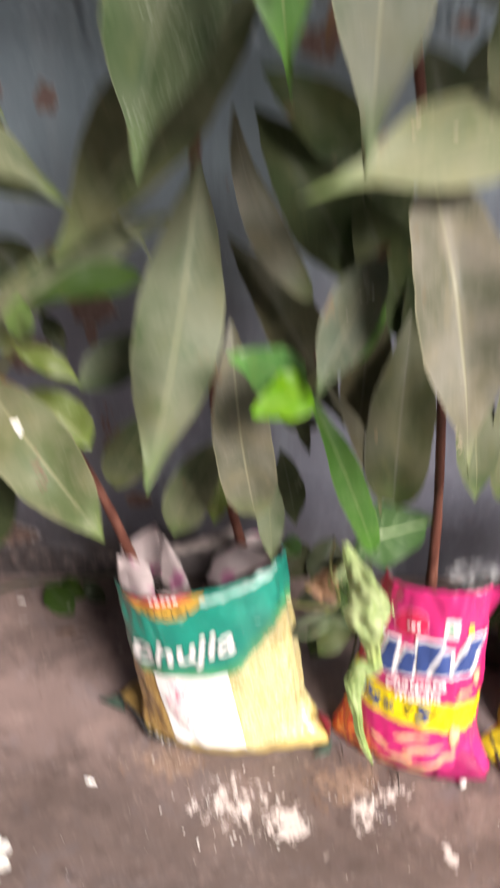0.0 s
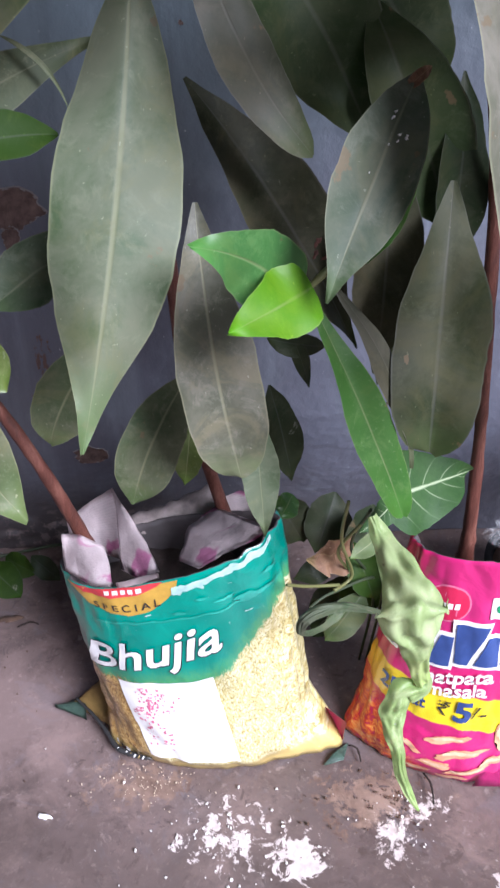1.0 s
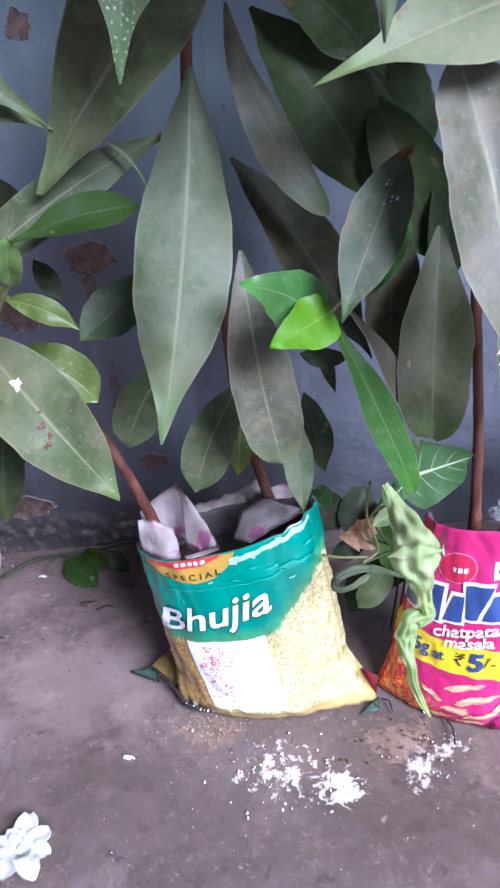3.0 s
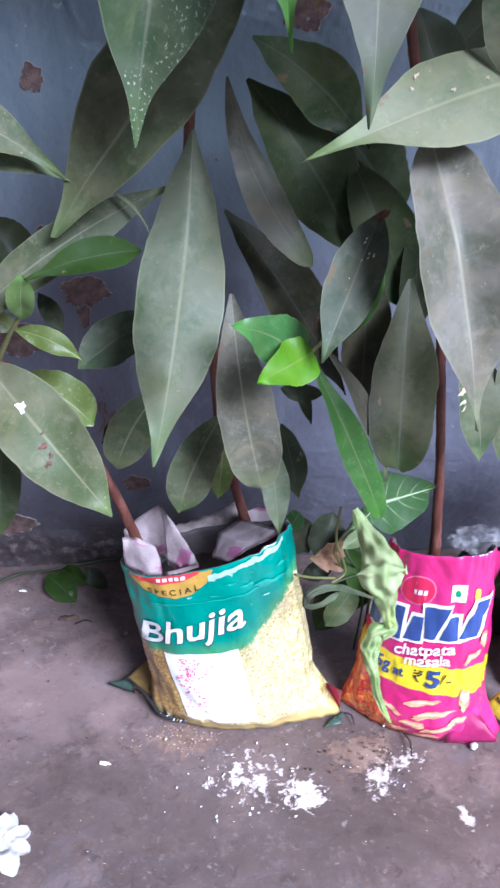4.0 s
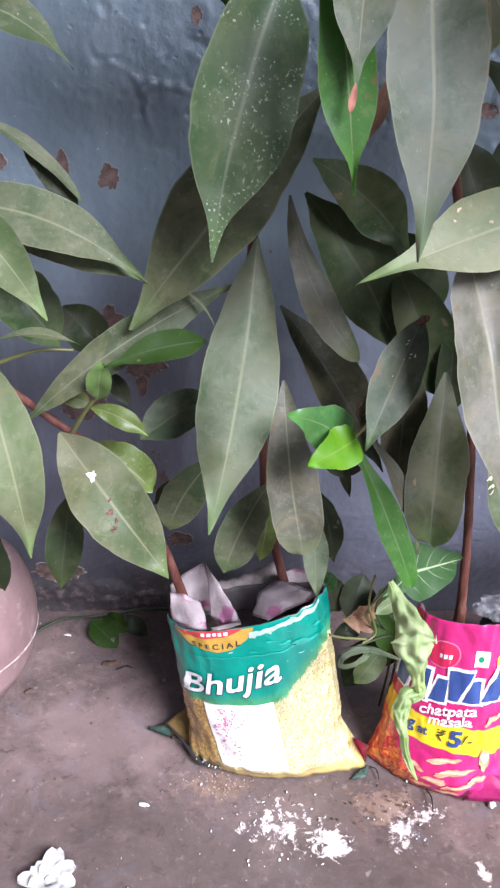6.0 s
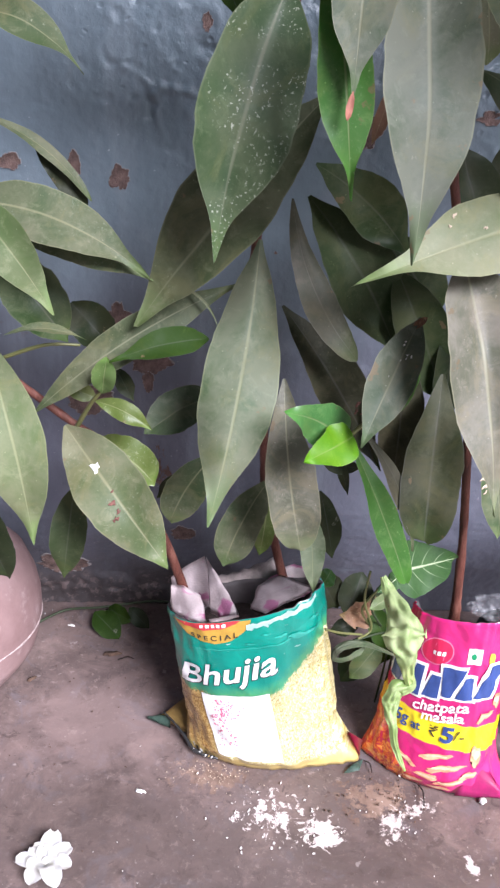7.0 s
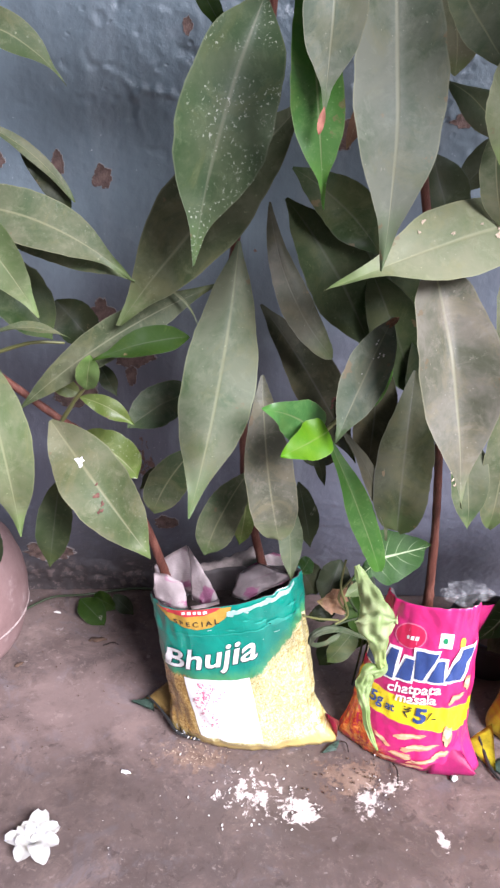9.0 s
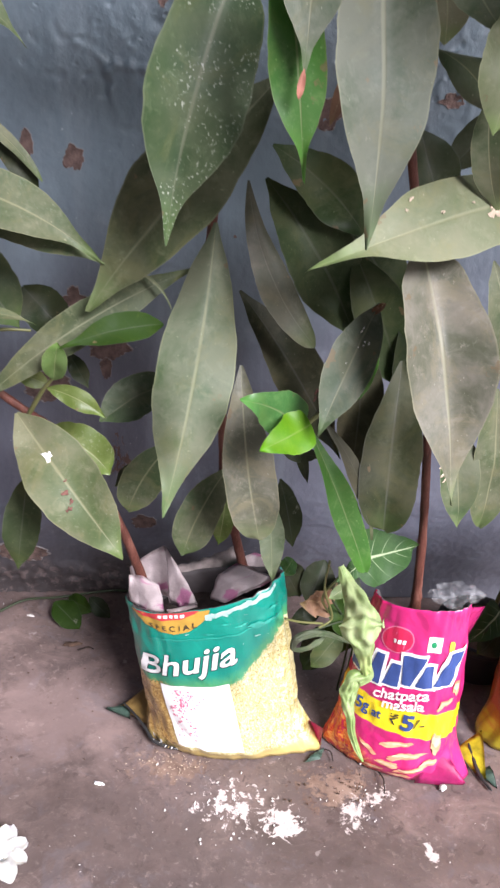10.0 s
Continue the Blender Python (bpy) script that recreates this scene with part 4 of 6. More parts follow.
# ---- bags ----
class Bag:
    """A snack packet used as a grow bag: a stuffed pillow of film, open at the top."""

    def __init__(self, at, yaw, half, deep, high, dips, shear=0.0, bulge=0.12, lean=0.0, ears=(0.2, 0.2), creep=0.0, back=0.1):
        self.ears, self.creep, self.back = ears, creep, back
        self.m = Matrix.Translation(at) @ Matrix.Rotation(radians(yaw), 4, 'Z')
        self.half, self.deep, self.high, self.dips = half, deep, high, dips
        self.shear, self.bulge, self.lean = shear, bulge, lean

    def top(self, s):
        """Height of the rim at s across the front."""
        a, b = self.dips
        return self.high * (1 + a * (1 - (s + 1) / 2) + b * (s + 1) / 2)

    def size(self, v):
        w = self.half[0] + (self.half[1] - self.half[0]) * v
        d = self.deep[0] + (self.deep[1] - self.deep[0]) * v
        k = 1 + self.bulge * math.sin(math.pi * min(1, v * 0.9))
        foot = 1 - 0.12 * (1 - ease(v / 0.1))
        return w * (0.5 + 0.5 * k), d * k * foot

    def ring(self, q, v, out=0.0):
        """The film at angle q (front at -90 degrees) and height share v."""
        a, b = self.size(v)
        c, s = math.cos(q), math.sin(q)
        x = math.copysign(abs(c) ** 0.8, c)
        y = math.copysign(abs(s) ** 1.05, s)
        z = self.top(x) * v * (1 - self.back * ease(s) * v)
        low = (1 - ease(v / 0.17)) * abs(c) ** 5
        ear = 1 + (self.ears[1] if c > 0 else self.ears[0]) * low
        seed = self.high * 90 + self.half[0] * 70
        wr = 0.0024 * noise.noise(Vector((x * 3 + 7 * y, v * 5, seed))) + 0.0012 * noise.noise(Vector((x * 9, y * 9, v * 14 + seed)))
        wr -= 0.0022 * max(0, noise.noise(Vector((x * 5 + v * 3, y * 5, v * 4 + seed)))) ** 0.5 * (0.4 + ease(abs(v - 0.5) * 2))
        k = 1 + (out + wr) / max(a, b)
        px, py = x * (a * k) * ear, y * (b * k) - self.creep * low
        px += self.shear * v
        py += self.lean * v
        return self.m @ Vector((px, py, z + 0.001))

    def front(self, s, v, out=0.0008):
        s = max(-0.999, min(0.999, s))
        q = -math.acos(max(-1, min(1, math.copysign(abs(s) ** (1 / 0.8), s))))
        p = self.ring(q, v)
        e = self.ring(q + 0.02, v) - self.ring(q - 0.02, v)
        g = self.ring(q, min(1, v + 0.01)) - self.ring(q, max(0, v - 0.01))
        n = e.cross(g).normalized()
        return p + n * out

    def shell(self, name, mat, parent, label, inner):
        bm = bmesh.new()
        uvl = bm.loops.layers.uv.new("UVMap")
        nq, nv = 120, 48
        uvs, grid = {}, []
        for k in range(nv + 1):
            v = k / nv
            row = []
            for i in range(nq):
                q = 2 * math.pi * i / nq
                vt = bm.verts.new(rel(parent, self.ring(q, v)))
                c = math.cos(q)
                uvs[vt] = (math.copysign(abs(c) ** 0.8, c), v)
                row.append(vt)
            grid.append(row)
        for a, b in zip(grid, grid[1:]):
            for i in range(nq):
                bm.faces.new((a[i], a[(i + 1) % nq], b[(i + 1) % nq], b[i]))
        bm.faces.new(grid[0][::-1])
        # rim turned over and a dark grey inside
        ins = []
        for dv, o in ((1.0, -0.0012), (0.97, -0.004), (0.9, -0.006), (0.8, -0.008), (0.6, -0.008)):
            ins.append([bm.verts.new(rel(parent, self.ring(2 * math.pi * i / nq, dv, o))) for i in range(nq)])
        prev = grid[-1]
        for row in ins:
            for i in range(nq):
                f = bm.faces.new((prev[i], prev[(i + 1) % nq], row[(i + 1) % nq], row[i]))
                f.material_index = 1
            prev = row
        for f in bm.faces:
            for lp in f.loops:
                lp[uvl].uv = uvs.get(lp.vert, (0, 1))
        return part(name, bm, [mat, inner], parent, label)

    def decal(self, name, outline, mat, parent, out=0.0008, label=""):
        """A printed patch: an outline in (s, v) laid on the film."""
        bm = bmesh.new()
        f = bm.faces.new([bm.verts.new((x, y, 0)) for x, y in outline])
        bmesh.ops.triangulate(bm, faces=[f])
        return self.lay(name, bm, mat, parent, out, label)

    def lay(self, name, bm, mat, parent, out, label=""):
        for _ in range(5):
            es = [e for e in bm.edges if e.calc_length() > 0.07]
            if not es:
                break
            bmesh.ops.subdivide_edges(bm, edges=es, cuts=1)
            bmesh.ops.triangulate(bm, faces=[f for f in bm.faces if len(f.verts) > 3])
        bmesh.ops.recalc_face_normals(bm, faces=bm.faces)
        for v in bm.verts:
            v.co = rel(parent, self.front(v.co.x, v.co.y, out))
        return part(name, bm, mat, parent, label)

    def letter(self, name, text, s, v, tall, mat, parent, out=0.0014, slope=0.0, shear=0.0, fat=0.0, stretch=1.0, arc=0.0, label=""):
        """Lettering centred at (s, v); tall: share of the bag's height."""
        cu = bpy.data.curves.new("lettering", 'FONT')
        cu.body, cu.align_x, cu.align_y, cu.size = text, 'CENTER', 'CENTER', 1.0
        cu.shear, cu.offset, cu.resolution_u = shear, fat, 3
        ob = new("lettering", cu)
        bpy.context.view_layer.update()
        me = bpy.data.meshes.new_from_object(ob.evaluated_get(bpy.context.evaluated_depsgraph_get()))
        bpy.data.objects.remove(ob)
        bm = bmesh.new()
        bm.from_mesh(me)
        bpy.data.meshes.remove(me)
        aspect = self.high / ((self.half[0] + self.half[1]) / 2)
        for vt in bm.verts:
            x, y = vt.co.x * tall * aspect * stretch, vt.co.y * tall
            vt.co = (s + x, v + y + slope * x + arc * x * x, 0)
        return self.lay(name, bm, mat, parent, out, label)


DULL_GOLD = plain("creased_gold_film", (0.36, 0.24, 0.08), 0.4, 0.5, 40)
DULL_GREEN = plain("creased_green_film", (0.09, 0.15, 0.115), 0.4, 0.5, 60)
PALE_TEAL = plain("pale_glare_and_scuff_film", (0.45, 0.66, 0.6), 0.22, 0.3, 60, coat=0.6)
SEAM_TEAL = plain("creased_teal_film", (0.03, 0.34, 0.26), 0.25, 0.3, 90, coat=0.5)
LINING_GREY = plain("dull_grey_lining", (0.08, 0.07, 0.07), 0.5, 0.3, 60)


def box_uv(s0, v0, s1, v1, slant=0.0):
    return [(s0, v0), (s1, v0 + slant), (s1, v1 + slant), (s0, v1)]


def oval_uv(s, v, rs, rv, n=22, turn=0.0):
    out = []
    for i in range(n):
        q = 2 * math.pi * i / n
        x, y = rs * math.cos(q), rv * math.sin(q)
        out.append((s + x * math.cos(turn) - y * math.sin(turn), v + x * math.sin(turn) + y * math.cos(turn)))
    return out


def flap(bag_thing, a, b, tip, mat, name="corner_flap", thick=0.0016):
    """A flattened corner of film that sticks out from the foot of a bag."""
    a, b, tip = (rel(bag_thing, p) for p in (a, b, tip))
    bm = bmesh.new()
    uvl = bm.loops.layers.uv.new("UVMap")
    rows = []
    for i in range(9):
        s = i / 8
        p, q = a.lerp(tip, s), b.lerp(tip, s * 0.93)
        row = []
        for j in range(7):
            r = j / 6
            c = p.lerp(q, r)
            c.z += 0.003 * math.sin(3.1 * r) + 0.0018 * noise.noise(c * 90)
            row.append(bm.verts.new(c))
        rows.append(row)
    for r0, r1 in zip(rows, rows[1:]):
        for j in range(6):
            f = bm.faces.new((r0[j], r0[j + 1], r1[j + 1], r1[j]))
    for f in bm.faces:
        for lp in f.loops:
            lp[uvl].uv = (lp.vert.co.x * 6, 0.03)
    bmesh.ops.solidify(bm, geom=bm.faces[:], thickness=thick)
    return part(name, bm, mat, bag_thing)


def soil_heap(at, yaw, rx, ry, z, seed, label):
    bm = bmesh.new()
    bmesh.ops.create_icosphere(bm, subdivisions=4, radius=1)
    rng = random.Random(seed)
    for v in bm.verts:
        n = noise.fractal(v.co * 6 + Vector((seed, 0, 0)), 1.0, 2.0, 4)
        v.co = Vector((v.co.x * rx, v.co.y * ry, v.co.z * 0.012 + 0.006 * n))
    bmesh.ops.rotate(bm, verts=bm.verts, matrix=Matrix.Rotation(radians(yaw), 3, 'Z'))
    bmesh.ops.translate(bm, verts=bm.verts, vec=Vector((at[0], at[1], z)))
    return loose("soil", bm, SOIL, (at[0], at[1], z), label, "soil")


# teal bag
TEAL_AT = (0.074, 0.645, 0.0)
teal_bag = thing("grow_bag", TEAL_AT, "teal and gold snack packet reused as grow bag, on concrete floor", "grow bag", "snack packet grow bags")
tb = Bag(TEAL_AT, -6, (0.073, 0.069), (0.056, 0.04), 0.178, (-0.16, 0.07), shear=-0.028, bulge=0.05, ears=(0.02, 0.3), creep=0.02)
tb.shell("wrapper", TEAL, teal_bag, "glossy teal film with golden noodle picture", LINING_GREY)
tb.decal("arc_band", [(-0.86, 1.0), (-0.8, 0.97), (-0.69, 0.92), (-0.53, 0.885), (-0.33, 0.872), (-0.13, 0.885), (0.04, 0.93), (0.12, 0.965), (0.15, 0.995),
                      (-0.1, 0.995), (-0.3, 0.995), (-0.5, 0.995), (-0.7, 0.995)], PRINT_GOLD, teal_bag, 0.0007, "gold arc printed under the rim")
tb.decal("red_field", [(-0.84, 1.0), (-0.7, 0.975), (-0.45, 0.957), (-0.22, 0.962), (-0.05, 0.98), (0.02, 1.0)], PRINT_RED, teal_bag, 0.0011, "dark red field over the arc")
tb.letter("lettering", "S P E C I A L", -0.34, 0.907, 0.042, PRINT_DARK, teal_bag, 0.0013, 0.0, 0.0, 0.012, 1.1, 0.14, "dark capitals")
for i in range(5):
    tb.decal("worn_lettering", box_uv(-0.5 + 0.07 * i, 0.972, -0.455 + 0.07 * i, 0.99, 0.0), PRINT_WHITE, teal_bag, 0.0014)
tb.letter("lettering_outline", "Bhujia", -0.25, 0.675, 0.195, PRINT_DARK, teal_bag, 0.0009, 0.09, 0.2, 0.03, 1.07, 0.0, "dark outline of the lettering")
tb.letter("lettering", "Bhujia", -0.25, 0.68, 0.195, PRINT_WHITE, teal_bag, 0.0015, 0.09, 0.2, 0.016, 1.07, 0.0, "bold white slanted lettering")
tb.decal("label", [(-0.62, 0.525), (0.26, 0.55), (0.33, 0.1), (-0.5, 0.105)], PRINT_WHITE, teal_bag, 0.001, "white paper label with smudged print")
rng = random.Random(5)
for i in range(150):
    k = rng.random()
    s, v = -0.36 + rng.gauss(0, 0.1), (0.42 if k < 0.8 else 0.25) + rng.gauss(0, 0.05)
    if -0.52 < s < 0.0 and 0.13 < v < 0.51:
        tb.decal("smudge", ragged(s, v, rng.uniform(0.004, 0.016), rng.uniform(0.002, 0.007), i, 9), PRINT_PINK, teal_bag, 0.0014)

flap(teal_bag, (0.007, 0.628, 0.004), (0.003, 0.668, 0.030), (-0.032, 0.655, 0.002), DULL_GOLD)
flap(teal_bag, (-0.020, 0.640, 0.003), (-0.022, 0.660, 0.006), (-0.045, 0.655, 0.001), DULL_GREEN, "green_corner")
flap(teal_bag, (0.148, 0.593, 0.001), (0.169, 0.611, 0.001), (0.163, 0.596, 0.001), DULL_GREEN, "green_corner")
for i in range(7):
    tb.decal("crimp", oval_uv(-0.86 + 0.05 * i, 0.055 - 0.004 * i, 0.012, 0.02, 8, 0.3), PRINT_DARK if i % 2 else PRINT_WHITE, teal_bag, 0.0012)

# the crimped seam along the folded bottom edge, dark with pale dashes
seam_line = [(-0.028, 0.652, 0.014), (-0.015, 0.640, 0.010), (-0.004, 0.626, 0.007), (0.004, 0.614, 0.005), (0.016, 0.608, 0.004), (0.028, 0.605, 0.003)]
part("crimped_seam", tube([rel(teal_bag, p) for p in seam_line], [0.0008, 0.0012, 0.0016, 0.0019, 0.0019, 0.001], knobs=0.15, seed=8), PRINT_DARK, teal_bag, "dark crimped seam")
for k in range(7):
    a, b = Vector(seam_line[3 + k // 4]), Vector(seam_line[4 + k // 4])
    p = rel(teal_bag, a.lerp(b, (k % 4) / 4))
    part("seam_dash", tube([p + Vector((-0.0004, -0.0013, -0.0005)), p + Vector((0.0002, -0.0014, 0.0008)), p + Vector((0.0009, -0.0006, 0.0018))], [0.0004, 0.0007, 0.0004], 6, 3), DULL_GOLD if k % 2 else PRINT_WHITE, teal_bag)

rng = random.Random(14)
# small pale ovals paint broken glare along the rim
for i in range(16):
    q = 0.12 + 0.05 * i
    tb.decal("rim_glare", ragged(q, 0.955 + 0.03 * q + rng.uniform(-0.012, 0.012), rng.uniform(0.02, 0.05), rng.uniform(0.004, 0.012), 60 + i, 11, 0.5), PALE_TEAL, teal_bag, 0.0012 + 0.00001 * i)
for i in range(2):
    tb.decal("scuff", ragged(rng.uniform(-0.2, 0.85), rng.uniform(0.78, 0.9), rng.uniform(0.02, 0.06), 0.003, 90 + i, 9, 0.4), PALE_TEAL, teal_bag, 0.0011)

# a pale fold line across the film and glare painted as a band under the rim
seam = [(-0.7 + 0.08 * k, 0.835 + 0.004 * math.sin(2.1 * k)) for k in range(21)]
tb.decal("fold_line", [(a, b - 0.003) for a, b in seam] + [(a, b + 0.003) for a, b in seam[::-1]], SEAM_TEAL, teal_bag, 0.0010, "pale fold line across the film")
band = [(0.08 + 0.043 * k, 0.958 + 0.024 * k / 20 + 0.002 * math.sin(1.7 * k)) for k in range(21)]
tb.decal("glare_band", [(a, b - 0.007 - 0.004 * math.sin(7 * a) ** 2) for a, b in band] + [(a, min(0.997, b + 0.012)) for a, b in band[::-1]], PALE_TEAL, teal_bag, 0.0011, "pale band of glare painted under the rim")
for k, (a, b, c, d) in enumerate(((0.72, 0.845, 0.16, 0.012), (0.5, 0.875, 0.07, 0.006), (0.86, 0.9, 0.05, 0.008), (0.1, 0.86, 0.05, 0.005), (0.3, 0.905, 0.04, 0.005))):
    tb.decal("scuff", ragged(a, b, c, d, 130 + k, 15, 0.6), SEAM_TEAL, teal_bag, 0.00115 + 0.00001 * k)

# magenta bag
PINK_AT = (0.235, 0.62, 0.0)
pink_bag = thing("grow_bag", PINK_AT, "magenta snack packet reused as grow bag, on concrete floor", "grow bag", "snack packet grow bags")
pb = Bag(PINK_AT, -22, (0.06, 0.041), (0.046, 0.02), 0.177, (-0.03, 0.04), shear=0.002, bulge=0.06, ears=(0.1, 0.3), creep=0.012, lean=0.006, back=0.2)
pb.shell("wrapper", MAGENTA, pink_bag, "glossy magenta film with a yellow band", LINING_GREY)
pb.decal("oval_edge", oval_uv(-0.26, 0.82, 0.325, 0.074), PRINT_PINK, pink_bag, 0.0005)
pb.decal("red_oval", oval_uv(-0.26, 0.82, 0.3, 0.067), OVAL_RED, pink_bag, 0.0007, "red oval badge")
for i in range(3):
    pb.decal("badge_bar", box_uv(-0.32 + 0.085 * i, 0.803, -0.26 + 0.085 * i, 0.825), PRINT_WHITE, pink_bag, 0.0011)
pb.decal("square_mark", box_uv(0.32, 0.78, 0.57, 0.865, 0.0), PRINT_WHITE, pink_bag, 0.0008, "white square mark")
pb.decal("dot", oval_uv(0.445, 0.822, 0.042, 0.016), PRINT_GREEN, pink_bag, 0.0012, "green dot")
pb.decal("fruit_mark", oval_uv(0.77, 0.8, 0.06, 0.033), PRINT_YELLOW, pink_bag, 0.0008, "small yellow fruit picture")
# a broad badge: a row of plain slanted blue blocks, each on a white ground
for k, (s, w, top, tilt, v, h) in enumerate(((-0.84, 0.16, 0.26, 0.02, 0.57, 0.16), (-0.5, 0.24, 0.15, 0.03, 0.555, 0.17), (-0.2, 0.28, 0.16, 0.05, 0.565, 0.13),
                                             (0.08, 0.15, 0.42, 0.06, 0.585, 0.165), (0.38, 0.28, 0.15, 0.05, 0.588, 0.12), (0.66, 0.25, 0.18, 0.2, 0.597, 0.17))):
    for name, mat, g, out in (("badge_ground", PRINT_WHITE, 1.0, 0.0012), ("badge_block", PRINT_BLUE, 0.0, 0.0019)):
        e, f = 0.05 * g, 0.015 * g
        pb.decal(name, [(s - w / 2 - e, v - f), (s + w / 2 + e, v - f), (s + (w + top) / 4 + tilt / 2 + e, v + h / 2), (s + top / 2 + tilt + e, v + h + f),
                        (s - top / 2 + tilt - e, v + h + f), (s - (w + top) / 4 + tilt / 2 - e, v + h / 2)], mat, pink_bag, out + 0.00003 * k)
pb.letter("lettering", "chatpata", 0.03, 0.522, 0.08, PRINT_WHITE, pink_bag, 0.0021, 0.05, 0.0, 0.022, 0.98, 0, "white lettering")
pb.letter("lettering", "masala", 0.1, 0.468, 0.076, PRINT_WHITE, pink_bag, 0.0021, 0.04, 0.0, 0.022, 0.98, 0, "white lettering")
pb.letter("lettering", "25g", -0.63, 0.392, 0.098, PRINT_BLUE, pink_bag, 0.0012, 0.0, 0, 0.026, 0.72, 0, "dark blue lettering")
pb.letter("lettering", "at", -0.3, 0.38, 0.075, PRINT_BLUE, pink_bag, 0.0012, 0.0, 0, 0.025, 0.8, 0, "dark blue lettering")
pb.letter("lettering", "\u20b9", 0.0, 0.37, 0.095, PRINT_DARK, pink_bag, 0.0012, 0, 0, 0.0, 0.9, 0, "thin dark currency sign")
pb.letter("lettering", "5", 0.24, 0.366, 0.13, PRINT_BLUE, pink_bag, 0.0012, 0, 0, 0.04, 1.0, 0, "bold blue figure")
pb.letter("lettering", "/-", 0.44, 0.366, 0.1, PRINT_DARK, pink_bag, 0.0012, 0, 0, 0.0, 0.9, 0, "thin dark lettering")
rng = random.Random(9)
for k, (s, v, l, w, tn) in enumerate(((0.12, 0.225, 0.26, 0.018, 0.16), (0.3, 0.165, 0.28, 0.02, 0.2), (0.05, 0.1, 0.2, 0.018, -0.05), (0.42, 0.085, 0.24, 0.02, 0.22), (0.72, 0.25, 0.06, 0.07, 0.05),
                       (0.9, 0.56, 0.035, 0.05, 0.0), (0.76, 0.475, 0.12, 0.022, 0.42), (0.66, 0.13, 0.13, 0.02, 0.3), (-0.3, 0.16, 0.16, 0.016, -0.4), (-0.15, 0.045, 0.16, 0.016, 0.1), (0.26, 0.03, 0.16, 0.016, 0.1))):
    turned = [(s + (x - s) * math.cos(tn) - (y - v) * math.sin(tn), v + (x - s) * math.sin(tn) * 0.4 + (y - v) * math.cos(tn)) for x, y in ragged(s, v, l, w, 200 + k, 18, 0.3)]
    inner = [(s - 0.01 + 0.72 * (x - s), v + 0.25 * w + 0.45 * (y - v)) for x, y in turned]
    pb.decal("printed_stick", turned, STICK, pink_bag, 0.0008 + 0.00002 * k)
    pb.decal("printed_glint", inner, STICK_PALE, pink_bag, 0.0013 + 0.00002 * k)

flap(pink_bag, (0.272, 0.587, 0.034), (0.247, 0.569, 0.003), (0.297, 0.568, 0.003), PINK_FILM)
flap(pink_bag, (0.165, 0.612, 0.003), (0.163, 0.600, 0.039), (0.149, 0.649, 0.003), PINK_FILM)
flap(pink_bag, (0.278, 0.620, 0.172), (0.284, 0.615, 0.142), (0.300, 0.630, 0.163), PINK_FILM, "back_fold")

# third bag, mostly past the edge of the view
THIRD_AT = (0.412, 0.638, 0.0)
third_bag = thing("grow_bag", THIRD_AT, "orange and yellow snack packet reused as grow bag, on concrete floor", "grow bag", "snack packet grow bags")
# its unseen top is raised to throw more shade into the gap beside it
ob3 = Bag(THIRD_AT, 4, (0.075, 0.07), (0.054, 0.048), 0.235, (0.0, 0.0), bulge=0.12)
ob3.shell("wrapper", ORANGE, third_bag, "orange film with a brown snack picture", LINING_GREY)
flap(third_bag, (0.317, 0.574, 0.003), (0.322, 0.618, 0.019), (0.290, 0.605, 0.003), YELLOW_FILM)
flap(third_bag, (0.326, 0.566, 0.001), (0.326, 0.592, 0.001), (0.311, 0.582, 0.001), DULL_GREEN, "green_corner")

part("crease", tube([rel(third_bag, p) for p in ((0.307, 0.607, 0.014), (0.309, 0.596, 0.009), (0.312, 0.578, 0.004), (0.319, 0.562, 0.003))], [0.0008, 0.0016, 0.0018, 0.001], knobs=0.2, seed=3), PRINT_DARK, third_bag, "dark printed crease")
part("crease", tube([rel(third_bag, p) for p in ((0.293, 0.598, 0.012), (0.301, 0.590, 0.007), (0.307, 0.577, 0.004))], [0.0004, 0.0008, 0.0005], knobs=0.2, seed=4), PRINT_DARK, third_bag, "dark printed crease")

soil_heap((0.055, 0.658), -7, 0.062, 0.038, 0.118, 3, "dark soil filling the teal bag")
soil_heap((0.236, 0.625), -22, 0.036, 0.021, 0.136, 4, "dark soil filling the magenta bag")
soil_heap((0.412, 0.638), 4, 0.062, 0.04, 0.2, 5, "dark soil filling the orange bag")


def sheet(points_a, points_b, seed, label, at):
    """A crumpled strip of newsprint between two edges."""
    bm = bmesh.new()
    uvl = bm.loops.layers.uv.new("UVMap")
    rows, uvs = [], {}
    na = 16
    def along(pts, s):
        k = s * (len(pts) - 1)
        i = min(int(k), len(pts) - 2)
        return Vector(pts[i]).lerp(Vector(pts[i + 1]), k - i)
    for i in range(na + 1):
        s = i / na
        row = []
        for j in range(9):
            r = j / 8
            p = along(points_a, s).lerp(along(points_b, s), r)
            w = 0.01 * abs(noise.noise(p * 34 + Vector((seed, 0, 0)))) + 0.003 * noise.noise(p * 110 + Vector((0, seed, 0)))
            v = bm.verts.new(p + Vector((0.3, -0.8, 0.5)) * w)
            uvs[v] = (s, r)
            row.append(v)
        rows.append(row)
    for a, b in zip(rows, rows[1:]):
        for j in range(8):
            bm.faces.new((a[j], a[j + 1], b[j + 1], b[j]))
    for f in bm.faces:
        for lp in f.loops:
            lp[uvl].uv = uvs[lp.vert]
    bmesh.ops.solidify(bm, geom=bm.faces[:], thickness=0.0006)
    return loose("newspaper_liner", bm, PAPER, at, label, "newspaper", "newspaper liners")


